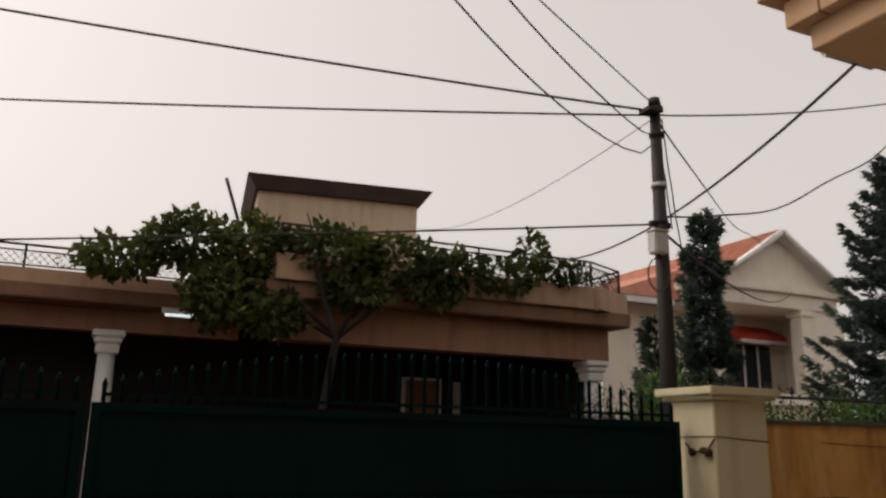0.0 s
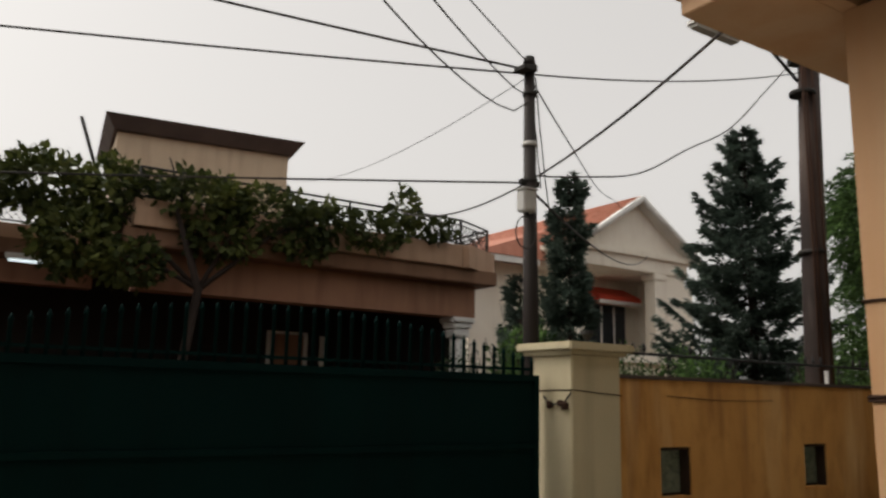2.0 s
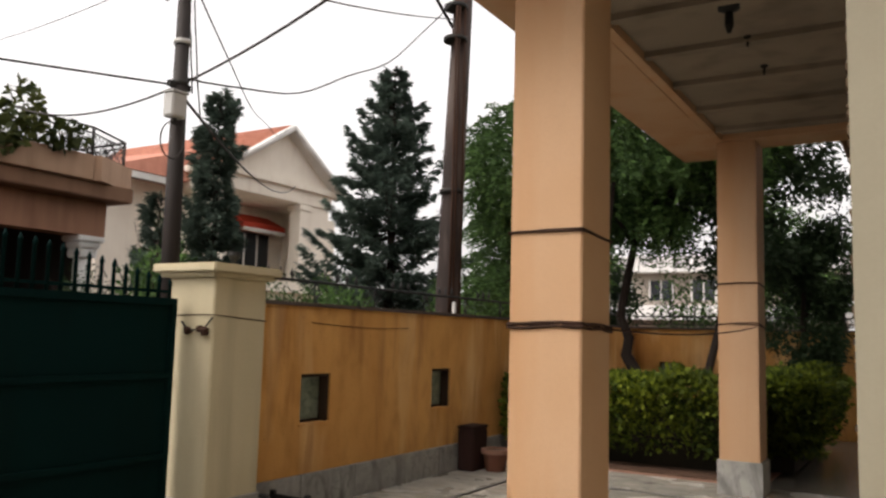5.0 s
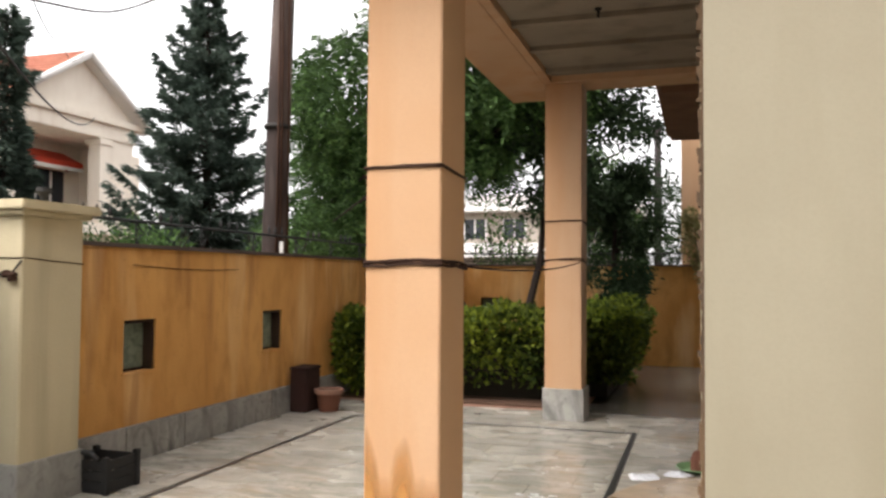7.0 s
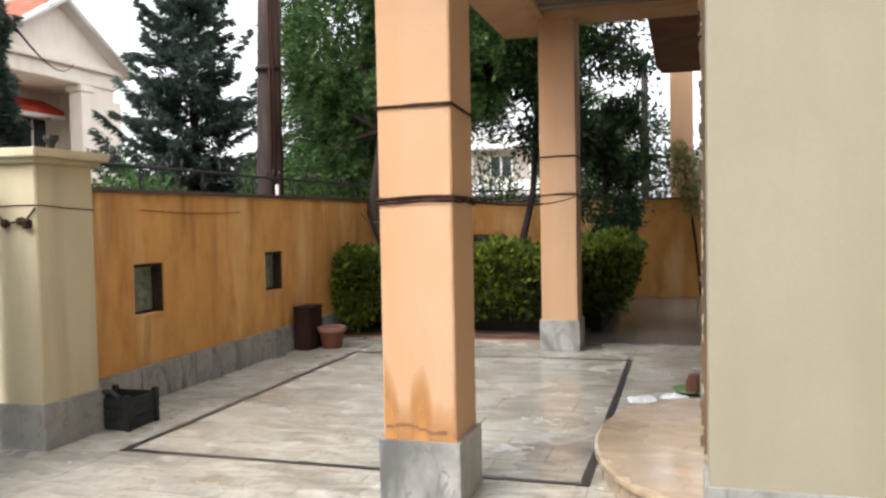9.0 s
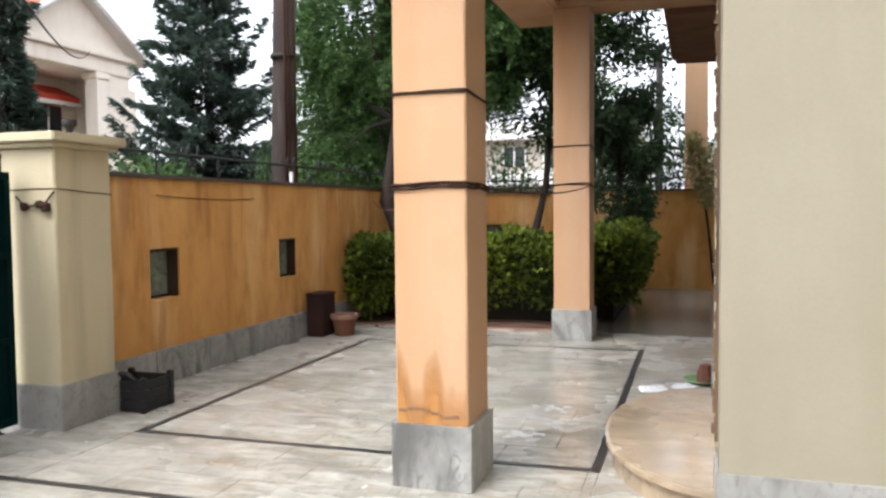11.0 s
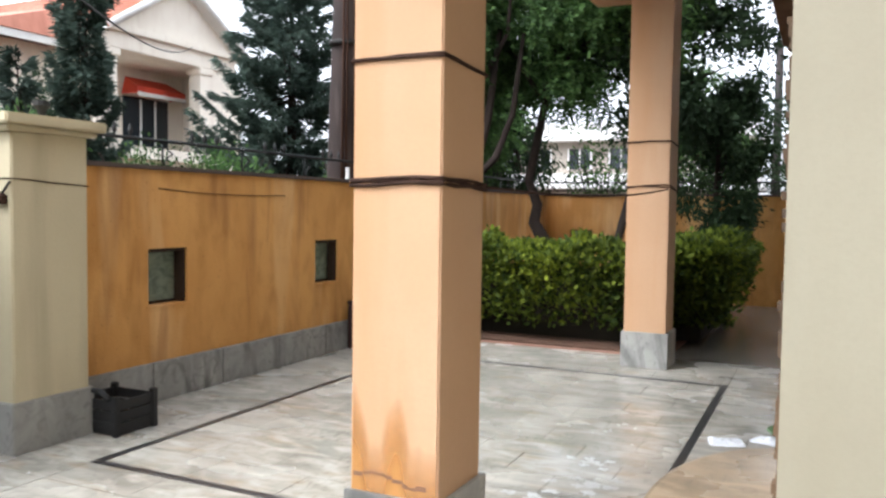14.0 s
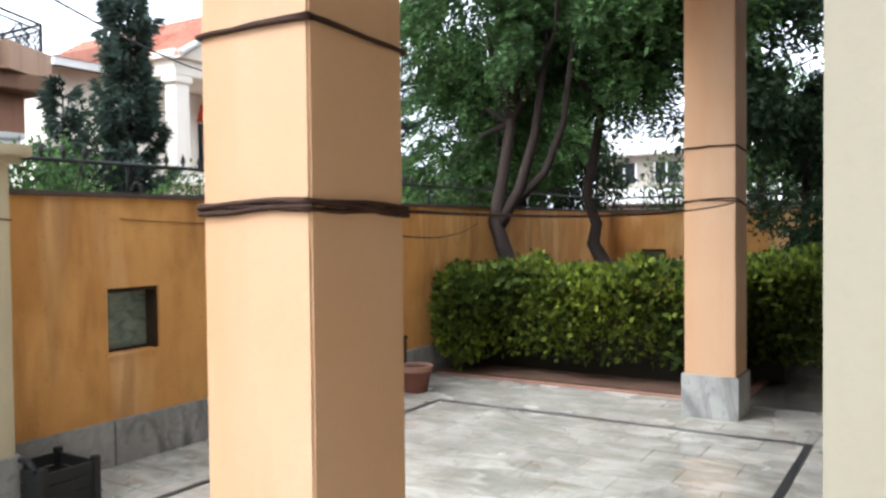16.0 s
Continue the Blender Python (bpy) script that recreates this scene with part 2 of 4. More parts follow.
def part(name, bm, mat, parent=None, label=""):
    """Links a bmesh as one mesh object, under a thing or a part if given."""
    me = bpy.data.meshes.new(name)
    bmesh.ops.recalc_face_normals(bm, faces=bm.faces)
    bm.to_mesh(me)
    bm.free()
    me.materials.append(mat)
    ob = new(name, me)
    if parent:
        ob.parent = parent
        ob.matrix_parent_inverse = parent.matrix_world.inverted()
    return tagged(ob, label)


def thing(name, label, category, at=(0, 0, 0), group="", kind=""):
    e = new(name)
    e.matrix_world = Matrix.Translation(at)
    e.matrix_basis = Matrix.Translation(at)
    e.empty_display_size = 0.2
    bpy.context.view_layer.update()
    return tagged(e, label, category, group, kind)


def structure(name, bm, mat, label, category):
    return tagged(part(name, bm, mat), label, category, kind="structure")


def leaf_mesh(name, pts, dirs, size, width, mat, parent, label="", droop=0.0):
    """Many small pointed leaves, one at each place, along its direction."""
    pts, dirs = np.asarray(pts), np.asarray(dirs)
    n = len(pts)
    dirs = dirs / np.maximum(np.linalg.norm(dirs, axis=1, keepdims=True), 1e-6)
    side = np.cross(dirs, np.random.normal(size=(n, 3)))
    side /= np.maximum(np.linalg.norm(side, axis=1, keepdims=True), 1e-6)
    s = size * np.random.uniform(0.6, 1.35, (n, 1))
    tip = pts + dirs * s + np.array((0, 0, -1.0)) * droop * s
    mid = pts + dirs * s * 0.45
    verts = np.stack([pts, mid + side * s * width, tip, mid - side * s * width], 1).reshape(-1, 3)
    me = bpy.data.meshes.new(name)
    me.from_pydata(verts.tolist(), [], np.arange(4 * n).reshape(-1, 4).tolist())
    me.materials.append(mat)
    ob = new(name, me)
    if parent:
        ob.parent = parent
        ob.matrix_parent_inverse = parent.matrix_world.inverted()
    return tagged(ob, label)


def cloud(blobs, n, shell=0.5):
    """Places and outward directions in a heap of uneven blobs (x, y, z, rx, ry, rz)."""
    w = np.array([b[3] * b[4] * b[5] for b in blobs]) ** 0.8
    pick = np.random.choice(len(blobs), n, p=w / w.sum())
    b = np.array(blobs)[pick]
    d = np.random.normal(size=(n, 3))
    d /= np.linalg.norm(d, axis=1, keepdims=True)
    r = np.random.uniform(shell, 1.0, (n, 1)) ** 0.5 * np.random.uniform(0.85, 1.1, (n, 1))
    return b[:, :3] + d * r * b[:, 3:], d


# ---- ground, road, paved yard ----
structure("ground", boxes((-400, 400, -400, 400, -0.5, -0.16)), SOIL, "bare brown earth reaching to the horizon", "ground")
structure("road", boxes((-9.3, -4.95, -60, 60, -0.158, -0.09)), ASPHALT, "grey asphalt lane outside the compound wall", "road")
floor = structure("floor", boxes((-4.5, 9.0, -7, 10.88, -0.15, -0.006)), JOINT, "marble-paved yard with black border strips", "floor")
structure("garden_bed", boxes((-4.5, -1.35, 10.97, 16.3, -0.14, 0.03)), SOIL, "brown soil bed under the hedge", "ground")
structure("path", boxes((-1.25, 3.0, 10.885, 16.38, -0.14, 0.0)), CONCRETE, "wet grey concrete path beside the house", "pavement")
structure("bed_kerb", boxes((-4.4, -1.26, 10.882, 10.965, -0.1, 0.012), (-1.345, -1.255, 10.97, 16.3, -0.1, 0.012), bevel=0.012), REDDISH,
          "nearly flat strip for the reddish wet floor beside the bed", "kerb")

# ---- compound walls with small glazed niches ----
WALL_H = 1.77


def holed_wall(name, along, holes, at, depth, lo, hi, label):
    """A wall along x or y, its square openings left free, with a cap course."""
    rows, s = [], lo
    for h in holes:
        rows += [(s, h, 0, WALL_H), (h, h + 0.41, 0, 0.735), (h, h + 0.41, 1.17, WALL_H)]
        s = h + 0.41
    rows.append((s, hi, 0, WALL_H))
    bm = bmesh.new()
    for a, b, z0, z1 in rows:
        if along == "y":
            box(bm, at - depth, at, a, b, z0 - 0.15 * (z0 == 0), z1)
        else:
            box(bm, a, b, at, at + depth, z0 - 0.15 * (z0 == 0), z1)
    bmesh.ops.remove_doubles(bm, verts=bm.verts, dist=0.001)
    return structure(name, bm, ORANGE, label, "wall")


holes_w = [7.0, 9.205, 11.41, 13.615]
wall_w = holed_wall("wall_west", "y", holes_w, -4.45, 0.2, 6.21, 16.6, "weathered orange compound wall with small square openings")
holes_n = [-3.95, -2.1]
wall_n = holed_wall("wall_north", "x", holes_n, 16.4, 0.2, -4.448, 4.0, "orange compound wall behind the hedge, stained")
structure("wall_coping", boxes((-4.68, -4.425, 6.22, 16.62, WALL_H, WALL_H + 0.035), (-4.424, 4.0, 16.375, 16.63, WALL_H, WALL_H + 0.035), bevel=0.006),
          SLATE, "thin dark coping along the wall top", "trim")
structure("sky_block_south", boxes((-4.44, 9.0, -4.7, -4.5, -0.15, 6.4)), CREAM, "unseen cream wall, added to block sky light from the yard", "wall")
structure("sky_block_east", boxes((1.7, 1.9, -4.5, 4.965, -0.15, 7.0), (9.0, 9.2, -7.2, 16.6, -0.15, 3.2)), CREAM, "unseen cream wall, added to block sky light from the yard", "wall")


def niche(i, along, h, at):
    w = thing("window_%d" % i, "small square frosted pane set deep in the orange wall", "window", kind="structure")

    def b(a0, a1, d0, d1, z0, z1):
        return (at - d1, at - d0, h + a0, h + a1, z0, z1) if along == "y" else (h + a0, h + a1, at + d0, at + d1, z0, z1)
    part("pane", boxes(b(0.02, 0.39, 0.12, 0.13, 0.755, 1.15)), GLASS, w, "greenish frosted glass")
    part("frame", boxes(b(0.0, 0.022, 0.1, 0.145, 0.735, 1.17), b(0.388, 0.41, 0.02, 0.145, 0.735, 1.17),
                        b(0.022, 0.388, 0.1, 0.145, 0.735, 0.755), b(0.022, 0.388, 0.02, 0.145, 1.14, 1.17)), NICHE_LINING, w, "dark lining of the opening, deeper at the top and far jamb")
    part("sill", boxes(b(-0.02, 0.43, -0.012, 0.018, 0.716, 0.738), bevel=0.004), ORANGE, w)



for i, h in enumerate(holes_w):
    niche(i + 1, "y", h, -4.45)
for i, h in enumerate(holes_n):
    niche(i + 5, "x", h, 16.4)


def spike_rail(name, p, q, label, latticed):
    """Iron rail on scrolled brackets with spear points in threes; the rear one has a lattice below."""
    f = thing(name, label, "fence", at=(p[0], p[1], WALL_H))
    p, q = Vector(p), Vector(q)
    length = (q - p).length
    d = (q - p).normalized()
    up = Vector((0, 0, 1))

    def repeat(kind, first, places):
        for i, c in enumerate(places):
            ob = first if i == 0 else new(kind, first.data)
            ob.parent = f
            ob.matrix_parent_inverse = f.matrix_world.inverted()
            ob.matrix_basis = Matrix.Translation(c)

    part("rail", tube(bmesh.new(), [p + up * 0.2, q + up * 0.2], 0.014, 6), IRON, f)
    bay = 0.95
    n = int(length / bay)
    spear = part("spear", tube(bmesh.new(), [(0, 0, 0.2), (0, 0, 0.225), (0, 0, 0.245), (0, 0, 0.262), (0, 0, 0.31)], [0.008, 0.008, 0.02, 0.017, 0.001], 6), IRON, None)
    repeat("spear", spear, [p + d * (bay * (i + 0.5) + k * 0.15) for i in range(n) for k in (-1, 0, 1)])
    turn = []
    for a in np.linspace(-0.6, 1.6, 26):
        w = math.pi * 2 * a / 2.2
        rad = 0.05 * (1.0 - 0.35 * abs(a - 0.5))
        turn.append(d * (rad * math.sin(w)) + up * (0.10 + 0.085 * (a - 0.5) / 1.1 * 1.1 + 0.02 * math.cos(w)))
    scroll = part("scroll", tube(bmesh.new(), turn, 0.007, 5), IRON, None)
    repeat("scroll", scroll, [p + d * (bay * i + 0.06) for i in range(n + 1)])
    post = part("post", tube(bmesh.new(), [(0, 0, 0), (0, 0, 0.2)], 0.009, 6), IRON, None)
    repeat("post", post, [p + d * (bay * i) for i in range(n + 1)])
    if latticed:
        part("lower_rail", tube(bmesh.new(), [p + up * 0.05, q + up * 0.05], 0.009, 6), IRON, f)
        bm, k = bmesh.new(), 0.0
        while k < length - 0.15:
            tube(bm, [p + d * k + up * 0.05, p + d * (k + 0.15) + up * 0.2], 0.005, 4, False)
            tube(bm, [p + d * (k + 0.15) + up * 0.05, p + d * k + up * 0.2], 0.005, 4, False)
            k += 0.15
        part("lattice", bm, IRON, f)


spike_rail("wall_fence", (-4.55, 6.3, WALL_H + 0.035), (-4.55, 16.45, WALL_H + 0.035), "black iron rail with spear points on the wall coping", False)
spike_rail("wall_fence", (-4.4, 16.5, WALL_H + 0.035), (3.9, 16.5, WALL_H + 0.035), "black latticed iron fence on the rear wall coping", True)

# ---- gate pillar and green gate ----
gpil = thing("gate_pillar", "cream gate pillar with a moulded cap and marble base", "pillar", at=(-4.4, 5.9, 0))
part("shaft", boxes((-4.66, -4.16, 5.66, 6.2, -0.1, 1.93), bevel=0.008), CREAM_PALE, gpil)
part("cap", boxes((-4.71, -4.115, 5.61, 6.25, 1.93, 1.965), (-4.75, -4.075, 5.57, 6.29, 1.965, 2.03), bevel=0.01), CREAM_PALE, gpil, "moulded cream cap")
part("plinth", boxes((-4.68, -4.135, 5.635, 6.225, -0.05, 0.31), bevel=0.006), MARBLE_GREY, gpil, "grey veined marble base")
lampb = thing("pillar_lamp", "small black lamp socket on the gate pillar cap", "lamp", at=(-4.33, 6.0, 2.03))
part("base", lathe(bmesh.new(), [(0, 2.03), (0.05, 2.03), (0.045, 2.05), (0.02, 2.06), (0, 2.06)], (-4.33, 6.0, 0), 12), IRON, lampb)
part("socket", lathe(bmesh.new(), [(0, 2.06), (0.02, 2.06), (0.028, 2.09), (0.055, 2.12), (0.05, 2.15), (0, 2.15)], (-4.33, 6.0, 0), 12), IRON, lampb)


def gate_leaf(y0, y1, label):
    """Sheet-metal leaf with a frame, mid rails and an arch of spikes."""
    g = thing("gate_leaf", label, "gate", at=(-4.5, y0, 0))
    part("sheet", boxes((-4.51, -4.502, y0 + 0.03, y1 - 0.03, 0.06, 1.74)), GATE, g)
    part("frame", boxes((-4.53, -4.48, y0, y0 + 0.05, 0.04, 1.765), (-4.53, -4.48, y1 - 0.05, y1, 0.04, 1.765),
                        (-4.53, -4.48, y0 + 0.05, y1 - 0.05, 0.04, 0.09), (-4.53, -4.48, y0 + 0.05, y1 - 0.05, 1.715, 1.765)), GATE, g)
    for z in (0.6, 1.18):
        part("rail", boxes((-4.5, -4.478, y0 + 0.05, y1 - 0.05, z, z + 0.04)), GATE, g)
    n = int((y1 - y0) / 0.098)
    for i in range(n):
        y = y0 + 0.06 + i * (y1 - y0 - 0.12) / (n - 1)
        h = 1.86 + 0.34 * max(0.0, math.sin(math.pi * (y - y0 + 0.25) / (y1 - y0 + 0.5))) ** 0.9 - 0.03
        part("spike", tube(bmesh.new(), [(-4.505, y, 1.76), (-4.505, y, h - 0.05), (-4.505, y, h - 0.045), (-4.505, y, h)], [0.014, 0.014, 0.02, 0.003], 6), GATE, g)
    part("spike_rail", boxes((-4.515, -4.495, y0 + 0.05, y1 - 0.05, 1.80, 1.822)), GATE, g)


gate_leaf(1.27, 5.6, "dark green sheet-metal gate leaf with arched spikes")
gate_leaf(-3.1, 1.24, "dark green sheet-metal gate leaf, closed")
structure("wall_west_front", boxes((-4.65, -4.45, -7.0, -3.7, -0.15, WALL_H)), ORANGE, "orange compound wall past the gate", "wall")
g2 = thing("gate_pillar", "cream gate pillar at the far gate leaf", "pillar", at=(-4.4, -3.4, 0))
part("shaft", boxes((-4.66, -4.16, -3.69, -3.13, -0.1, 2.03), bevel=0.008), CREAM_PALE, g2)

# ---- carport: two pillars, beams, stepped roof ----


def pillar(y, label):
    p = thing("carport_pillar", label, "pillar", at=(-1.375, y + 0.21, 0), group="carport pillars")
    part("shaft", boxes((-1.575, -1.175, y, y + 0.42, 0.0, 3.688), bevel=0.007), PEACH, p)
    part("plinth", boxes((-1.597, -1.15, y - 0.02, y + 0.44, 0.0, 0.345), bevel=0.004), MARBLE_GREY, p, "grey streaked marble base")
    return p


near_pillar = pillar(5.276, "peach painted square pillar with rain stains and cables round it")
bm = bmesh.new()
x = -1.56
while x < -1.25:
    w = random.uniform(0.015, 0.05)
    z = 0.405 + 0.018 * math.sin((x + 1.56) * 19) - 0.09 * max(0.0, x + 1.36)
    box(bm, x, x + w, 5.273, 5.2765, z, z + random.uniform(0.006, 0.022))
    x += w


def drip_paint(name, colour, height, reach):
    """Rain stain creeping up the paint: uneven drips that fade out at a ragged upper edge."""
    m, nt, p = material(name, 0.7)
    nt.links.new(mix(nt, noise_fac(nt, 3, 0.35, 0.7, (1, 1, 0.4)), colour, tuple(c * 0.95 for c in colour)), p.inputs["Base Color"])
    pos = nt.nodes.new("ShaderNodeNewGeometry")
    xyz = nt.nodes.new("ShaderNodeSeparateXYZ")
    nt.links.new(pos.outputs["Position"], xyz.inputs[0])
    tall = nt.nodes.new("ShaderNodeMath")
    tall.operation = "MULTIPLY_ADD"
    nt.links.new(noise_fac(nt, 4.5, 0.42, 0.74, (1, 1, 0.08), 2, 0.1), tall.inputs[0])
    tall.inputs[1].default_value, tall.inputs[2].default_value = reach, height
    gap = nt.nodes.new("ShaderNodeMath")
    gap.operation = "SUBTRACT"
    nt.links.new(tall.outputs[0], gap.inputs[0])
    nt.links.new(xyz.outputs["Z"], gap.inputs[1])
    soft = nt.nodes.new("ShaderNodeMapRange")
    soft.inputs[1].default_value, soft.inputs[2].default_value = -0.05, 0.32
    soft.inputs[4].default_value = 0.8
    nt.links.new(gap.outputs[0], soft.inputs[0])
    clear = nt.nodes.new("ShaderNodeBsdfTransparent")
    ms = nt.nodes.new("ShaderNodeMixShader")
    nt.links.new(soft.outputs[0], ms.inputs[0])
    nt.links.new(clear.outputs[0], ms.inputs[1])
    nt.links.new(p.outputs[0], ms.inputs[2])
    nt.links.new(ms.outputs[0], nt.nodes["Material Output"].inputs[0])
    return m


stain_paint = drip_paint("rain_stained_paint", (0.56, 0.275, 0.088), 0.5, 0.5)
sheet = boxes((-1.567, -1.183, 5.2748, 5.2758, 0.346, 1.75))
part("rain_stain", sheet, stain_paint, near_pillar, "deeper orange rain stain")
part("paint_scar", bm, SHADE_AND_SCAR_BROWN, near_pillar, "brown scar of flaked paint")
pillar(10.257, "peach painted square pillar beside the hedge")
canopy = thing("carport_roof", "stepped concrete carport roof painted peach", "roof", at=(-1.0, 8, 3.66), kind="structure")
part("beam", boxes((-1.58, -1.5, 4.85, 10.69, 3.692, 4.02)), PEACH, canopy)
part("end_beam", boxes((-1.498, 0.6, 10.2, 10.69, 3.692, 4.02)), PEACH, canopy)
part("near_beam", boxes((-1.498, 0.6, 4.85, 5.1, 3.692, 4.02)), PEACH, canopy)
part("overhang", boxes((-2.13, -1.585, 4.62, 11.1, 3.69, 3.84), (-1.58, 0.6, 4.62, 4.845, 3.69, 3.84), bevel=0.006), PEACH, canopy)
part("step", boxes((-2.22, 0.6, 4.54, 11.2, 4.025, 4.03), (-2.22, -2.0, 4.54, 11.2, 3.842, 4.0), (-1.99, 0.6, 4.54, 4.8, 3.842, 4.0), bevel=0.004), PEACH, canopy)
part("step", boxes((-2.33, 0.6, 4.45, 11.3, 4.032, 4.2), bevel=0.008), PEACH, canopy)
structure("ceiling", boxes((-1.498, 0.6, 5.102, 10.198, 3.76, 3.8),
                           *[(-1.498, 0.6, y, y + 0.09, 3.715, 3.76) for y in np.arange(5.75, 10.2, 0.82)]), SOFFIT,
          "boarded carport ceiling with cross ribs", "ceiling")
for y, big in ((6.75, 1), (7.4, 0), (8.1, 0)):
    f = thing("ceiling_lamp", "dark bulb holder hanging under the carport ceiling" if big else "small dark ceiling hook", "lamp", at=(-0.74, y, 3.76))
    s = 1.0 if big else 0.4
    part("rose", lathe(bmesh.new(), [(0, 3.76), (0.07 * s, 3.76), (0.07 * s, 3.76 - 0.04 * s), (0.03 * s, 3.76 - 0.06 * s), (0, 3.76 - 0.06 * s)], (-0.74, y, 0), 14), IRON, f)
    part("holder", lathe(bmesh.new(), [(0, 3.76 - 0.06 * s), (0.025 * s, 3.76 - 0.06 * s), (0.03 * s, 3.76 - 0.15 * s), (0.012 * s, 3.76 - 0.2 * s), (0, 3.76 - 0.2 * s)], (-0.74, y, 0), 12), IRON, f)

# ---- the house at the carport: cream front, recessed entrance, sunshade ----
house = thing("house_front", "cream rendered house front with a marble base", "house", at=(2, 6, 0), kind="structure")
part("wall", boxes((0.062, 9.0, 4.99, 5.3, 0.0, 3.68), (0.09, 0.3, 5.3, 7.6, 0.0, 4.02), bevel=0.004), CREAM, house)
part("plinth", boxes((0.045, 9.0, 4.97, 4.989, 0.0, 0.31), (0.045, 0.061, 4.99, 5.3, 0.0, 0.31), (0.07, 0.089, 5.302, 7.6, 0.0, 0.31)), MARBLE_GREY, house, "grey marble base course")
part("back_wall", boxes((0.72, 9.0, 7.62, 7.9, 0.0, 4.02), (0.72, 0.95, 7.9, 14.3, 0.0, 4.6)), CREAM, house)
part("jamb", boxes((0.046, 0.0895, 5.36, 5.52, 0.32, 3.65)), CREAM_PALE, house, "pale plastered door jamb")
chips, z = bmesh.new(), 0.36
while z < 3.6:
    h = random.uniform(0.012, 0.045)
    box(chips, 0.05 - random.choice((0.0, 0.003, 0.006, 0.009, 0.013, 0.018)), 0.07, 5.302, 5.355 + random.uniform(0, 0.04), z, min(z + h, 3.65))
    z += h
part("chipped_edge", chips, WORN_WOOD, house, "dark chipped edge of the door jamb")
part("sunshade", boxes((-0.42, 0.95, 10.75, 14.2, 3.72, 4.0), (-0.36, 0.95, 10.8, 14.1, 3.64, 3.718), bevel=0.01), SHADE_AND_SCAR_BROWN, house)
part("upper_sky_block", boxes((0.6, 9.0, 4.7, 14.3, 4.405, 7.4)), CREAM, house)
part("roof_slab", boxes((0.6, 9.0, 4.45, 14.4, 4.205, 4.4)), PEACH, house)

# peach column of the next house, beyond the rear wall
structure("column_beyond_wall", boxes((-0.275, 0.145, 17.3, 17.7, -0.16, 5.6), (-0.32, 0.19, 17.25, 17.75, 5.6, 5.8), bevel=0.006), PEACH,
          "peach square column standing beyond the rear wall", "column")

# rounded entrance step
step = tagged(part("entrance_step", lathe(bmesh.new(), [(0, 0), (0.70, 0), (0.70, 0.12), (0.74, 0.125), (0.74, 0.15), (0.72, 0.156), (0, 0.156)],
                   (0, 0, 0), 40, math.pi * 0.5, math.pi * 1.5), MARBLE_STEP), "rounded tan marble entrance step, wet", "step", kind="structure")

step.matrix_basis = Matrix.LocRotScale((0.09, 6.32, 0), None, (0.89, 1.56, 1))

# ---- plinth slabs along the wall ----
for i in range(13):
    y0 = 6.24 + i * 0.78
    part("slab", boxes((-4.449, -4.418 + 0.004 * (i % 3), y0, y0 + 0.772, 0.0, 0.30), bevel=0.003), MARBLE_GREY, wall_w)

# ---- black border strips ----


def strip(y0, y1, x0, x1):
    part("border_strip", boxes((x0, x1, y0, y1, -0.006, 0.003)), BLACK_STONE, floor)


strip(5.78, 5.83, -3.665, -0.555)
strip(9.765, 9.815, -3.665, -0.555)
strip(5.83, 9.765, -3.665, -3.615)
strip(5.83, 9.765, -0.605, -0.555)
strip(4.755, 4.805, -4.4, 3.0)

# ---- hedge ----
hedge = thing("hedge", "clipped leafy hedge, bright green on top and dark below", "hedge", at=(-3, 12, 0.03))
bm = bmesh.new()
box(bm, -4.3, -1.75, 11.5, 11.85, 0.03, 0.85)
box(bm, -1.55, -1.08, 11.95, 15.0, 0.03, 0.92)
part("core", bm, HEDGE_SHADE, hedge, "near-black core boxes for the shade inside the hedge")


def hedge_leaves(x0, x1, y0, y1, z1, n):
    p = np.stack([np.random.uniform(x0, x1, n), np.random.uniform(y0, y1, n), np.random.uniform(0.04, z1, n) ** 0.5 * z1 ** 0.5], 1)
    d = np.random.normal(size=(n, 3)) * 0.6
    k = np.random.rand(n)
    a, b, c, e = k < 0.42, (k >= 0.42) & (k < 0.72), (k >= 0.72) & (k < 0.86), k >= 0.86
    wob = 0.07 * np.sin(p[:, 0] * 5) + 0.05 * np.sin(p[:, 1] * 4 + 1) + np.random.normal(0, 0.035, n)
    under = 0.3 * (1 - p[:, 2] / z1) ** 1.3
    p[a, 1] = y0 + wob[a] + under[a]
    d[a, 1] -= 0.9
    p[b, 2] = z1 + wob[b] * 1.2 - 0.02 + 0.04 * np.sin(p[b, 0] * 13 + p[b, 1] * 9)
    d[b, 2] += 1.0
    p[c, 0] = x1 + wob[c] - under[c]
    d[c, 0] += 0.9
    p[e, 0] = x0 + wob[e]
    d[e, 0] -= 0.9
    return p, d


p1, d1 = hedge_leaves(-4.43, -1.52, 10.99, 11.95, 1.03, 15000)
p2, d2 = hedge_leaves(-1.62, -0.76, 11.7, 15.2, 1.1, 12000)
tuft = np.random.uniform((-4.3, 11.05, 1.02), (-1.6, 11.9, 1.13), (1500, 3))
tuft2 = np.random.uniform((-1.55, 11.75, 1.08), (-0.8, 15.1, 1.2), (1300, 3))
p1, p2 = np.concatenate([p1, tuft]), np.concatenate([p2, tuft2])
d1 = np.concatenate([d1, np.random.normal(0, 0.5, (1500, 3)) + (0, 0, 1)])
d2 = np.concatenate([d2, np.random.normal(0, 0.5, (1300, 3)) + (0, 0, 1)])
p3, d3 = cloud([(-4.12, 11.0, 0.62, 0.3, 0.32, 0.5), (-3.95, 10.95, 0.85, 0.26, 0.25, 0.28)], 2600, 0.5)
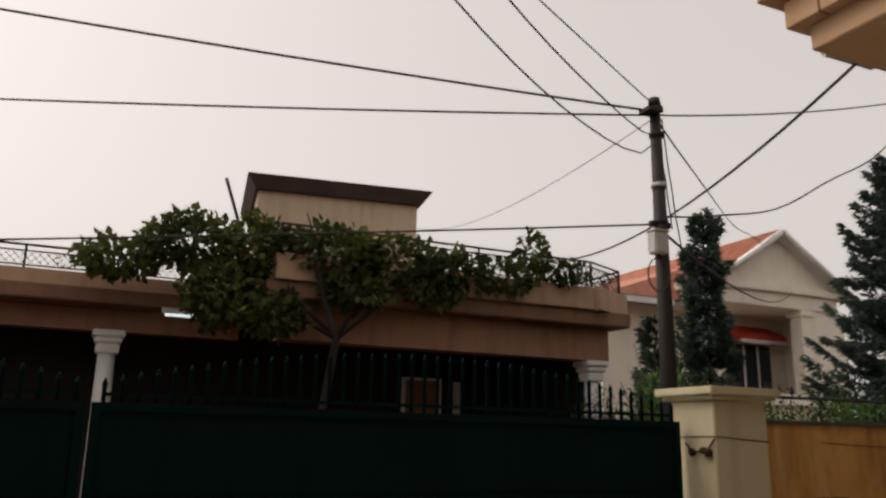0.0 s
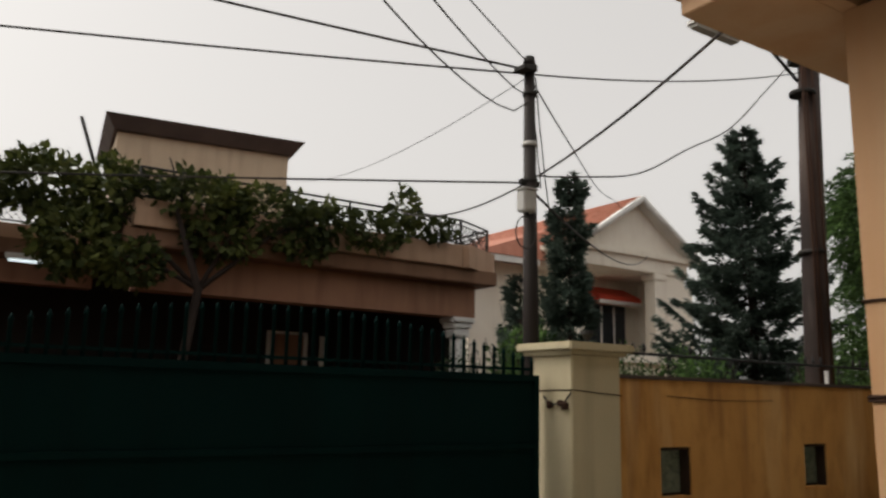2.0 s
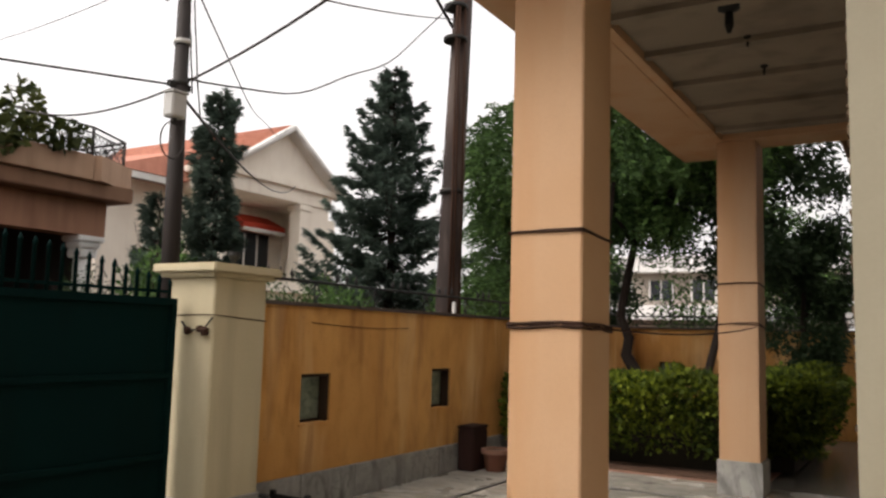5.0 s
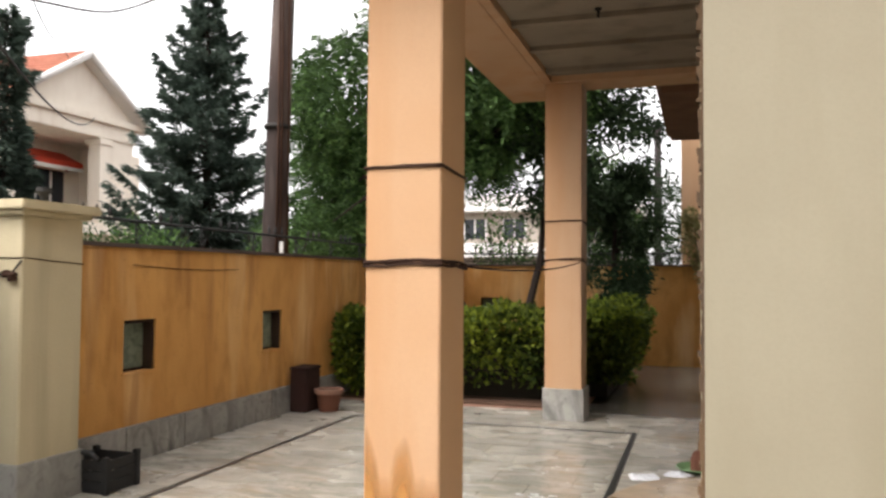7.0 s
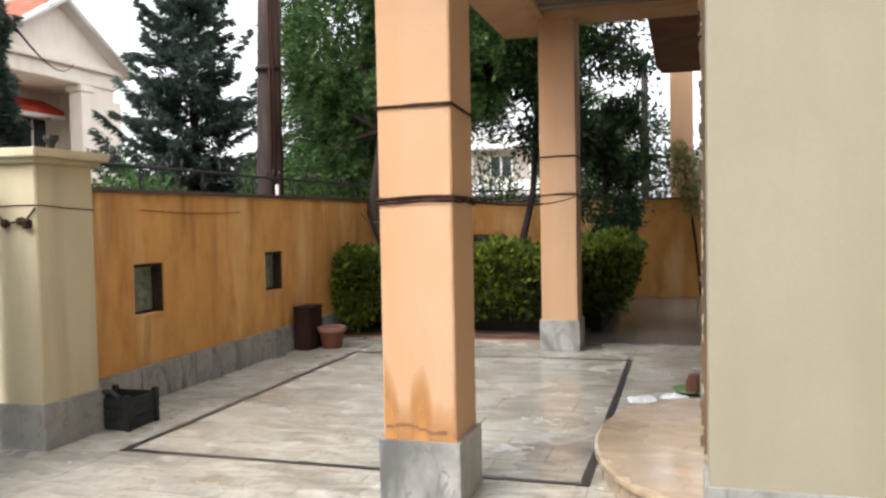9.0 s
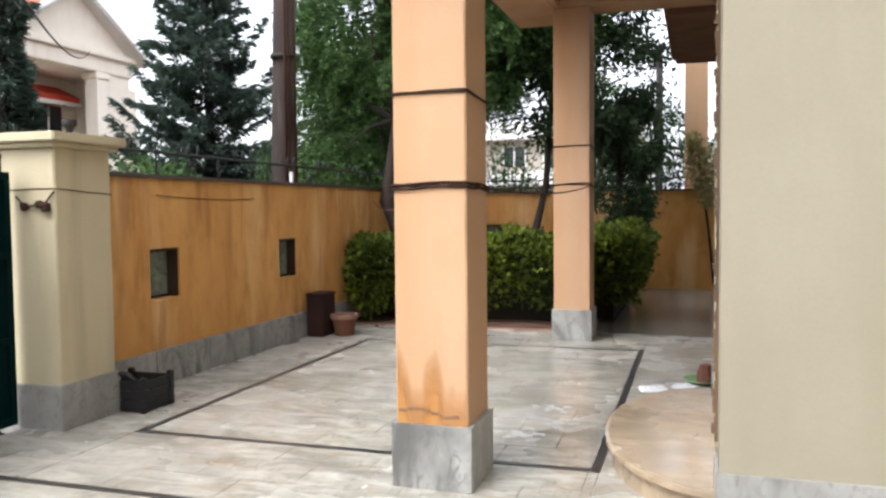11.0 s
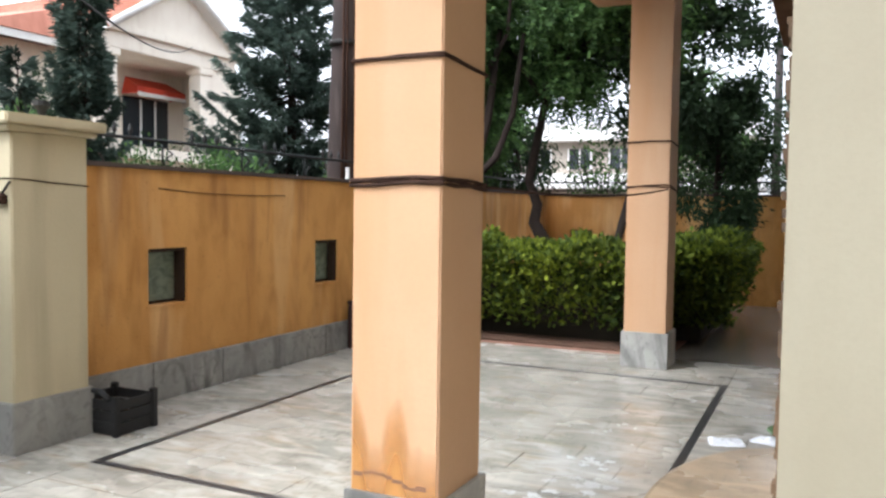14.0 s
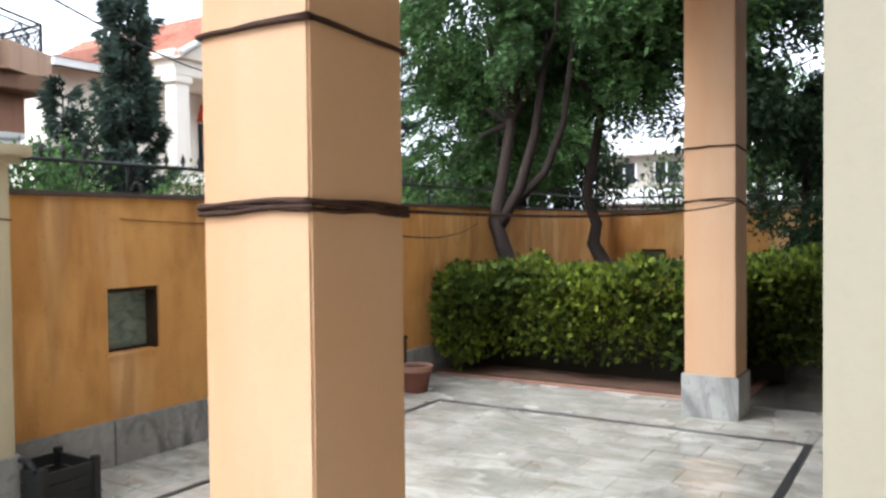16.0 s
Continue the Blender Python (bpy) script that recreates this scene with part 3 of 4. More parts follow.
p1, d1 = np.concatenate([p1, p3]), np.concatenate([d1, d3 + np.random.normal(0, 0.5, d3.shape)])
leaf_mesh("leaves", np.concatenate([p1, p2]), np.concatenate([d1, d2]), 0.072, 0.32, LEAF_HEDGE, hedge)

# ---- trees ----


def tree(base, path, blobs, n, mat, size, label, r=0.09, limbs=9, droop=0.4, name="tree", width=0.22, shell=0.2, feathery=False):
    """Tapered bent trunk, forking limbs that reach into the crown, and a crown of many leaves."""
    t = thing(name, label, "tree", at=base)
    b = Vector(base)
    pts = [b + Vector(q) for q in path]
    part("trunk", tube(bmesh.new(), pts, [r * (1.25 - 0.75 * i / (len(pts) - 1)) for i in range(len(pts))], 9), BARK, t)
    fork = pts[-2]
    for k in range(limbs):
        c = Vector(blobs[k % len(blobs)][:3])
        mid = fork.lerp(c, 0.5) + Vector((random.uniform(-0.2, 0.2), random.uniform(-0.2, 0.2), 0.15))
        part("limb", tube(bmesh.new(), [fork, mid, c], [r * 0.5, r * 0.32, r * 0.1], 6), BARK, t)
    p, d = cloud(blobs, n, shell)
    # leaves gather in sprays, so that gaps of sky stay between them
    q, gap = (p * 1.45, 0.1) if feathery else (p * 1.9, 0.05)
    keep = np.array([noise.noise(Vector(v)) for v in q]) > gap
    p, d = p[keep], d[keep]
    if feathery:
        # drooping compound leaves, leaflets in two rows along each stalk
        m = 12
        stalk = d * 0.8 + np.random.normal(0, 0.6, d.shape) + np.array((0, 0, -droop))
        stalk /= np.linalg.norm(stalk, axis=1, keepdims=True)
        cross = np.cross(stalk, np.random.normal(0, 0.3, d.shape) + np.array((0, 0, 1.0)))
        cross /= np.maximum(np.linalg.norm(cross, axis=1, keepdims=True), 1e-6)
        along = np.linspace(0.15, 1.0, m)
        pp, dd = [], []
        for a in along:
            for sg in (-1, 1):
                pp.append(p + stalk * a * 0.42 + np.array((0, 0, -0.16)) * a * a)
                dd.append(cross * sg + stalk * 0.55 + np.random.normal(0, 0.15, d.shape))
        leaf_mesh("crown", np.concatenate(pp), np.concatenate(dd), size, 0.2, mat, t)
        return t
    k = 5
    pp = np.repeat(p, k, 0) + np.random.normal(0, size * 0.9, (len(p) * k, 3))
    dd = np.repeat(d, k, 0) * 0.5 + np.random.normal(0, 0.7, (len(p) * k, 3)) + np.array((0, 0, -droop))
    leaf_mesh("crown", pp, dd, size, width, mat, t)
    return t


leaning = tree((-4.05, 12.1, 0.03), [(0, 0, 0), (0.02, 0.03, 0.8), (-0.12, 0.06, 1.15), (-0.33, 0.15, 1.6), (-0.3, 0.3, 2.1), (-0.28, 0.5, 2.8), (-0.2, 0.8, 3.8)],
     [(-4.9, 13.0, 4.3, 1.1, 1.2, 1.0), (-4.2, 12.8, 3.9, 0.9, 0.9, 0.5), (-5.3, 13.6, 3.1, 0.8, 1.0, 0.9), (-4.4, 13.4, 5.4, 1.0, 1.1, 0.75), (-3.6, 12.4, 4.6, 0.8, 0.8, 0.8), (-3.4, 12.6, 6.3, 1.1, 1.0, 0.8), (-5.5, 13.6, 4.5, 0.8, 0.9, 0.9),
      (-5.4, 12.9, 2.4, 0.5, 0.7, 0.5)],
     9600, LEAF_TREE, 0.08, "leaning tree with feathery bright green foliage", r=0.1, feathery=True)
part("stem", tube(bmesh.new(), [(-4.33, 12.22, 1.5), (-4.12, 12.4, 2.0), (-4.0, 12.6, 2.7), (-3.92, 12.8, 4.0)], [0.07, 0.065, 0.055, 0.035], 8), BARK, leaning)
part("stem", tube(bmesh.new(), [(-4.2, 12.35, 1.8), (-3.88, 12.6, 2.2), (-3.72, 12.8, 2.8), (-3.62, 12.9, 3.9)], [0.055, 0.05, 0.042, 0.028], 8), BARK, leaning)
tree((-3.55, 13.5, 0.03), [(0, 0, 0), (0.12, 0, 0.8), (0.06, 0.03, 1.05), (-0.1, 0.08, 1.3), (-0.06, 0.1, 1.55), (-0.2, 0.1, 1.9), (0.02, 0.1, 3.0), (0.12, 0.2, 4.4)],
     [(-3.4, 13.8, 4.6, 1.2, 1.2, 1.0), (-2.6, 13.4, 4.0, 0.9, 0.9, 0.6), (-3.9, 13.2, 3.8, 0.8, 0.8, 0.5), (-3.0, 13.8, 5.7, 1.1, 1.1, 0.8), (-2.3, 14.0, 4.7, 0.9, 0.9, 0.8), (-3.0, 13.7, 3.45, 0.6, 0.6, 0.35),
      (-2.2, 13.2, 6.2, 1.2, 1.2, 0.8), (-1.9, 15.0, 6.3, 1.1, 1.1, 0.8)],
     10500, LEAF_TREE, 0.08, "crooked garden tree with drooping feathery leaves", r=0.095, feathery=True)
tree((-2.55, 13.7, 0.03), [(0, 0, 0), (0.05, 0, 0.9), (0.25, 0.1, 1.8), (0.3, 0.2, 2.8), (0.4, 0.2, 3.8)],
     [(-2.0, 14.0, 3.8, 0.9, 0.9, 0.8), (-1.7, 13.8, 2.8, 0.6, 0.7, 0.6), (-1.5, 14.4, 4.6, 0.9, 0.9, 0.8), (-2.0, 14.2, 3.0, 0.5, 0.6, 0.5), (-2.35, 13.8, 2.7, 0.28, 0.35, 0.8), (-0.9, 14.2, 3.6, 0.55, 0.6, 0.5), (-0.7, 14.2, 5.9, 1.1, 1.2, 0.8)],
     6400, LEAF_DARK, 0.11, "slender leaning tree with dark leaves", r=0.06)
tree((-1.25, 14.4, 0.03), [(0, 0, 0), (0.02, 0, 0.8), (0.0, 0.05, 1.8), (0.05, 0, 2.9)],
     [(-1.25, 14.4, 1.5, 0.55, 0.5, 0.75), (-1.2, 14.4, 2.4, 0.5, 0.45, 0.7), (-0.9, 14.5, 3.1, 0.4, 0.4, 0.45), (-0.65, 14.5, 2.6, 0.2, 0.3, 0.4)],
     8500, LEAF_DARK, 0.08, "dense dark upright bush", r=0.05, limbs=4, shell=0.1)
tree((-7.6, 17.5, -0.16), [(0, 0, 0), (0.1, 0, 1.5), (0.0, 0.1, 3.0), (0.1, 0, 4.2)],
     [(-7.4, 17.4, 4.4, 1.3, 1.3, 1.1), (-6.4, 17.0, 3.2, 1.1, 1.2, 1.0), (-7.8, 16.8, 2.6, 0.9, 0.9, 0.8), (-6.0, 18.0, 5.0, 1.2, 1.2, 1.1)],
     5500, LEAF_TREE, 0.095, "street tree with light green leaves behind the wall", r=0.12, feathery=True)
tree((-6.5, 18.6, -0.16), [(0, 0, 0), (0.1, 0, 1.5), (0.2, 0.1, 3.0), (0.5, 0, 4.2)],
     [(-6.6, 18.6, 3.2, 1.3, 0.9, 1.0), (-5.6, 18.4, 2.3, 0.85, 0.8, 0.6), (-5.5, 18.8, 4.4, 0.8, 0.9, 0.8), (-7.6, 18.4, 2.3, 0.9, 0.8, 0.7), (-4.5, 18.6, 5.3, 1.0, 0.9, 0.6)],
     5200, LEAF_DARK, 0.12, "dark leafy tree just behind the rear wall", r=0.13)
tree((-2.5, 18.9, -0.16), [(0, 0, 0), (0.05, 0, 1.4), (-0.1, 0.1, 2.6), (-0.2, 0, 4.0)],
     [(-2.6, 18.8, 2.5, 0.75, 0.8, 0.7), (-2.3, 18.9, 3.8, 0.9, 0.9, 0.8), (-3.5, 18.8, 5.0, 0.9, 0.9, 0.7), (-1.6, 18.9, 2.5, 0.6, 0.7, 0.6)],
     3800, LEAF_TREE, 0.11, "slender light green tree behind the rear wall", r=0.1)
for (x, y, s) in ((-8.0, 19.2, 1.05), (-8.8, 23, 1.3), (-1.5, 24, 1.15), (2.5, 25, 1.2), (-11, 27, 1.5)):
    tree((x, y, -0.16), [(0, 0, 0), (0.1, 0, 1.2 * s), (0.0, 0.1, 2.2 * s), (0.1, 0, 3.0 * s)],
         [(x, y, 3.0 * s, 1.6 * s, 1.2, 0.9 * s), (x - 1.1 * s, y, 2.2 * s, 1.0, 1.0, 0.8 * s), (x + 1.1 * s, y, 2.3 * s, 1.0, 1.0, 0.7 * s)],
         2600, LEAF_DARK, 0.13, "dark leafy tree behind the rear wall", r=0.12, limbs=5)


def conifer(base, h, spread, n, label, name="conifer", power=0.8, fr=0.12):
    t = thing(name, label, "tree", at=base)
    b = Vector(base)
    part("trunk", tube(bmesh.new(), [b, b + Vector((0.05, 0, h * 0.5)), b + Vector((0, 0, h))], [h * 0.018, h * 0.011, 0.01], 8), BARK, t)
    bm, pts, dirs = bmesh.new(), [], []
    for i in range(n):
        f = fr + (0.985 - fr) * min(0.999, max(0.0, (i + random.uniform(-9, 9)) / n))
        z = h * f
        ln = spread * (1 - f) ** power * random.uniform(0.32, 1.22) + 0.12
        a = i * 2.39996 + random.uniform(-0.3, 0.3)
        d = Vector((math.cos(a), math.sin(a), 0))
        tip = random.uniform(-0.5, 0.45) if power > 0.6 else random.uniform(0.2, 1.1)
        path = [b + Vector((0, 0, z)) + d * ln * s + Vector((0, 0, ln * (tip * s + 0.30 * s * s * s))) for s in (0, 0.35, 0.7, 1.0)]
        tube(bm, path, [0.02, 0.014, 0.008, 0.002], 4, False)
        m = int(55 + ln * 145)
        for s in np.random.uniform(0.12, 1.0, m) ** 0.8:
            k = min(int(s * 3), 2)
            q = path[k].lerp(path[k + 1], s * 3 - k if k < 2 else (s - 0.67) / 0.33)
            sd = d.cross(Vector((0, 0, 1))) * random.uniform(-1, 1)
            pts.append(q + sd * 0.32 * ln * (1.05 - s) + Vector((0, 0, random.uniform(-0.06, 0.04))))
            dirs.append(d * 0.7 + sd * 0.8 + Vector((0, 0, random.uniform(-0.6, 0.35))))
    part("bough", bm, BARK, t)
    leaf_mesh("needles", [tuple(p) for p in pts], [tuple(p) for p in dirs], 0.19, 0.11, LEAF_CONIFER, t)


conifer((-10.95, 17.65, -0.16), 8.35, 2.6, 260, "tall dark blue-green conifer with drooping tiers of branches")
conifer((-12.0, 12.9, -0.16), 6.4, 0.62, 150, "narrow dark cypress beside the lane", name="cypress", power=0.45)
conifer((-12.3, 11.8, -0.16), 4.0, 0.5, 60, "low dark cypress beside the lane", name="cypress", power=0.45)


def shrub(at, r, h, mat, n, label, size=0.07):
    t = thing("shrub", label, "shrub", at=at)
    x, y, z = at
    for k in range(6):
        a = k * 1.05
        part("stem", tube(bmesh.new(), [(x, y, z), (x + r * 0.3 * math.cos(a), y + r * 0.3 * math.sin(a), z + h * 0.5), (x + r * 0.7 * math.cos(a), y + r * 0.7 * math.sin(a), z + h * 0.85)], [0.03, 0.02, 0.006], 5), BARK, t)
    blobs = [(x, y, z + h * 0.5, r * 0.8, r * 0.8, h * 0.45), (x - r * 0.5, y + r * 0.3, z + h * 0.6, r * 0.5, r * 0.5, h * 0.35), (x + r * 0.4, y - r * 0.5, z + h * 0.45, r * 0.5, r * 0.6, h * 0.4)]
    p, d = cloud(blobs, n, 0.2)
    leaf_mesh("leaves", p, d + np.random.normal(0, 0.6, d.shape), size, 0.28, mat, t)


shrub((-9.6, 12.2, -0.16), 1.2, 2.9, LEAF_TREE, 4500, "light green shrub across the lane")
shrub((-9.9, 14.2, -0.16), 1.3, 3.0, LEAF_TREE, 5500, "bright green shrub across the lane", 0.09)
shrub((-14.6, 14.0, -0.16), 1.1, 4.8, LEAF_DARK, 5500, "tall dark shrub beside the pink house", 0.1)
shrub((-13.2, 11.0, -0.16), 0.9, 3.0, LEAF_DARK, 3000, "dark shrub at the neighbour's fence")
shrub((-9.7, 9.9, -0.16), 1.1, 3.2, LEAF_TREE, 4800, "light green shrub at the corner of the lane", 0.09)
shrub((-4.2, 19.6, -0.16), 0.9, 3.5, LEAF_TREE, 2600, "loose light green shrub behind the rear wall", 0.09)
shrub((-7.3, 14.6, -0.16), 0.9, 2.9, LEAF_TREE, 4000, "light green shrub against the lane")
creeper = thing("creeper", "dry yellowish creeper hanging on the rear wall", "climbing plant", at=(0.2, 16.2, 0))
part("stem", tube(bmesh.new(), [(0.26, 16.28, 0.0), (0.16, 16.3, 1.0), (0.06, 16.28, 1.8), (-0.05, 16.25, 2.6)], [0.03, 0.025, 0.02, 0.008], 6), BARK, creeper)
p, d = cloud([(-0.02, 16.2, 2.2, 0.26, 0.2, 0.45), (0.16, 16.15, 1.75, 0.2, 0.18, 0.32), (-0.1, 16.2, 2.6, 0.15, 0.15, 0.2)], 1500, 0.1)
leaf_mesh("leaves", p, d + np.random.normal(0, 0.6, d.shape), 0.075, 0.3, LEAF_DRY, creeper)

# ---- poles, lamp and overhead cables ----
P1 = Vector((-4.96, 5.89, 0))
pole = thing("utility_pole", "slender weathered steel utility pole with clamps", "utility pole", at=(P1.x, P1.y, -0.16))
part("shaft", tube(bmesh.new(), [(P1.x, P1.y + 0.05, -0.16), (P1.x, P1.y + 0.02, 2.4), (P1.x, P1.y, 4.75)], [0.085, 0.072, 0.05], 12), POLE_METAL, pole)
part("cap", tube(bmesh.new(), [(P1.x, P1.y, 4.71), (P1.x, P1.y, 4.79)], [0.065, 0.05], 12), IRON, pole)
for z in (4.66, 4.4, 3.9, 3.55):
    part("clamp", tube(bmesh.new(), [(P1.x, P1.y + 0.01, z), (P1.x, P1.y + 0.01, z + 0.04)], 0.073, 12), IRON if z != 3.9 else GALV, pole)
part("bracket", boxes((P1.x - 0.06, P1.x + 0.1, P1.y - 0.14, P1.y + 0.02, 4.62, 4.66)), IRON, pole)
part("crossbar", boxes((P1.x - 0.02, P1.x + 0.02, P1.y - 0.11, P1.y + 0.11, 3.52, 3.57)), IRON, pole)
mb = thing("meter_box", "small grey metal meter box strapped to the pole", "meter box", at=(P1.x, P1.y - 0.08, 3.2))
part("case", boxes((P1.x + 0.02, P1.x + 0.14, P1.y - 0.17, P1.y - 0.02, 3.24, 3.44), bevel=0.012), GALV, mb)
part("lid", boxes((P1.x + 0.012, P1.x + 0.148, P1.y - 0.178, P1.y - 0.012, 3.44, 3.46), bevel=0.004), GALV, mb)
part("spout", tube(bmesh.new(), [(P1.x + 0.08, P1.y - 0.09, 3.24), (P1.x + 0.08, P1.y - 0.09, 3.19)], 0.02, 8), IRON, mb)

P2 = Vector((-5.58, 11.45, 0))
big = thing("timber_pole", "thick dark tarred timber pole with cables running down", "utility pole", at=(P2.x, P2.y, -0.16))
part("shaft", tube(bmesh.new(), [(P2.x, P2.y - 0.05, -0.16), (P2.x, P2.y - 0.02, 2.2), (P2.x, P2.y + 0.08, 4.5), (P2.x, P2.y + 0.26, 7.4)], [0.19, 0.175, 0.16, 0.135], 14), POLE_WOOD, big)
for dx, dy in ((0.13, -0.1), (0.165, 0.02), (0.1, -0.14)):
    part("down_cable", tube(bmesh.new(), [(P2.x + dx * 1.15, P2.y + dy * 1.15 - 0.03, 1.0), (P2.x + dx, P2.y + dy, 3.5), (P2.x + dx * 0.9, P2.y + dy * 0.9, 6.8)], 0.018, 6), BROWN_CABLE, big)
part("conduit", tube(bmesh.new(), [(P2.x + 0.16, P2.y - 0.12, 1.2), (P2.x + 0.16, P2.y - 0.12, 2.02)], 0.03, 8), GALV, big, "pale conduit at the foot")
for z in (3.6, 5.9, 6.4):
    part("band", tube(bmesh.new(), [(P2.x, P2.y, z), (P2.x, P2.y, z + 0.06)], 0.178, 14), IRON, big)
lamp = thing("street_lamp", "grey street lamp head on a bracket arm", "street lamp", at=(P2.x, P2.y, 6.1))
part("arm", tube(bmesh.new(), [(P2.x, P2.y - 0.1, 6.1), (P2.x + 0.2, 10.4, 6.28), (-5.4, 9.7, 6.28)], 0.025, 8), IRON, lamp)
part("head", boxes((-5.5, -5.3, 8.85, 9.75, 6.14, 6.26), bevel=0.04), GALV, lamp)


def cable(a, b, sag, label, r=0.01, wave=0.0, mat=None, group="overhead cables", skew=1.0):
    a, b = Vector(a), Vector(b)
    pts = []
    for i in range(25):
        s = i / 24
        p = a.lerp(b, s)
        e = s ** skew
        p.z -= 4 * sag * e * (1 - e)
        p.z += wave * math.sin(s * 17) * math.sin(math.pi * s)
        pts.append(p)
    ob = part("overhead_cable", tube(bmesh.new(), pts, r, 6), mat or CABLE)
    return tagged(ob, label, "cable", group)


cable((P1.x, P1.y, 4.66), (-9.2, -6.0, 6.24), 0.1, "black overhead cable from the pole top", 0.012)
cable((P1.x, P1.y, 4.62), (-9.3, -6.0, 4.46), 0.08, "black overhead cable from the pole top", 0.01)
cable((P1.x, P1.y, 3.55), (-9.4, -6.0, 2.9), 0.06, "black overhead cable below the meter clamp", 0.01)
cable((P1.x, P1.y, 4.62), (P2.x, P2.y, 6.25), 0.1, "black cable between the two poles", 0.009)
cable((P1.x, P1.y, 4.35), (-0.9, -1.67, 6.3), 0.78, "slack cable rising from the pole over the yard", 0.007, 0.02, skew=0.7)
cable((P1.x, P1.y, 4.4), (-0.37, -1.63, 5.9), 0.45, "slack cable rising from the pole over the yard", 0.007, 0.02, skew=0.8)
cable((P1.x, P1.y, 4.72), (-0.2, -2.0, 4.6), 0.03, "thin cable rising from the pole over the yard", 0.006)
cable((-2.2, 5.3, 3.95), (-11.0, 8.1, 4.7), 0.5, "heavy cable from the carport roof to the neighbour", 0.012)
cable((P1.x + 0.03, P1.y + 0.03, 3.62), (P2.x, P2.y, 6.6), 0.6, "wavy slack cable between the poles", 0.009, 0.04)
cable((P1.x, P1.y, 4.6), (-21.3, 25.2, 9.65), 0.75, "thin wavy cable to the gabled house", 0.009, 0.06)
cable((P1.x, P1.y, 4.6), (-21.5, 10.0, 8.0), 0.5, "thin cable to the roof-top room", 0.005)
cable((P1.x, P1.y, 3.5), (-20.0, 24.3, 7.0), 0.5, "black cable to the gabled house", 0.014)
cable((P1.x + 0.06, P1.y, 4.3), (P1.x + 0.05, P1.y + 0.1, 3.5), -0.0, "loose cable down the pole", 0.007, 0.03)
cable((P1.x, P1.y + 0.08, 4.6), (P1.x, P1.y + 0.25, 3.3), 0.1, "loose cable down the pole", 0.007, 0.02)
cable((-4.7, 13.0, 6.2), (-4.72, 12.95, 2.2), 0.0, "thin cable hanging down by the trees", 0.012, 0.02)
loop = [(P1.x + 0.1 - 0.02 * math.sin(a), P1.y - 0.12 - 0.1 * math.sin(a), 3.2 - 0.3 * (1 - math.cos(a)) / 2) for a in np.linspace(0, 2 * math.pi, 20)]
tagged(part("cable_loop", tube(bmesh.new(), loop, 0.007, 6), CABLE), "slack black cable loop under the meter box", "cable")

# cables round the pillars


def wrap(x0, x1, y0, y1, z, tilt, r, label, turns=1, spread=0.011):
    """Strands pulled tight round a square post; they cross, twist and rise a little at the corners."""
    c = thing("pillar_cable", label, "cable", at=(x0, y0, z), group="cables round the pillars")
    corners = ((x0, y0), (x1, y0), (x1, y1), (x0, y1))
    for k in range(turns):
        e = r * 0.7 + 0.0015 * k
        ring = []
        for side in range(4):
            (ax, ay), (bx, by) = corners[side], corners[(side + 1) % 4]
            for s in (0.0, 0.15, 0.3, 0.5, 0.7, 0.85):
                px, py = ax + (bx - ax) * s, ay + (by - ay) * s
                nx, ny = (px - (x0 + x1) / 2), (py - (y0 + y1) / 2)
                u = side + s
                dz = spread * math.sin(u * 2.1 + k * 2.2) + tilt * math.sin(math.pi * u / 2 + 0.4) + random.uniform(-0.003, 0.003)
                ring.append((px + math.copysign(e, nx), py + math.copysign(e, ny), z + dz))
        ring.append(ring[0])
        part("strand", tube(bmesh.new(), ring, r, 6, False), BROWN_CABLE, c)


wrap(-1.575, -1.175, 5.276, 5.696, 2.085, 0.012, 0.0075, "brown cable tied round the pillar", 2, 0.004)
wrap(-1.575, -1.175, 5.276, 5.696, 1.605, 0.008, 0.0075, "bundle of brown cables tied round the pillar", 4, 0.013)
wrap(-1.575, -1.175, 10.257, 10.677, 2.16, 0.004, 0.008, "brown cable tied round the pillar", 1)
wrap(-1.575, -1.175, 10.257, 10.677, 1.72, 0.03, 0.006, "thin cables crossing round the pillar", 2)
wrap(-4.66, -4.16, 5.66, 6.2, 1.63, 0.01, 0.004, "thin cable round the gate pillar", 1)
cable((-1.16, 5.70, 1.60), (-1.185, 10.245, 1.72), 0.05, "thin cable between the carport pillars", 0.006, mat=BROWN_CABLE)
cable((-1.58, 5.70, 1.60), (-4.42, 11.9, 1.6), 0.12, "thin cable to the orange wall", 0.005, mat=BROWN_CABLE)
cable((-4.445, 7.1, 1.63), (-4.445, 8.7, 1.61), 0.02, "thin cable pinned along the orange wall", 0.003, mat=BROWN_CABLE)
plug = thing("cable_plug", "dusty brown plug hanging on the gate pillar", "plug", at=(-4.2, 5.64, 1.55))
for x, z, rr in ((-4.22, 1.53, 0.035), (-4.27, 1.545, 0.028), (-4.4, 1.53, 0.03)):
    bm = bmesh.new()
    bmesh.ops.create_icosphere(bm, subdivisions=3, radius=rr, matrix=Matrix.Translation((x, 5.64, z)))
    for v in bm.verts:
        v.co += (v.co - Vector((x, 5.64, z))) * 0.45 * noise.noise(v.co * 45)
    part("knot", bm, BROWN_CABLE, plug)
part("lead", tube(bmesh.new(), [(-4.16, 5.65, 1.63), (-4.23, 5.64, 1.55), (-4.4, 5.64, 1.53), (-4.46, 5.63, 1.60)], 0.008, 6), CABLE, plug)

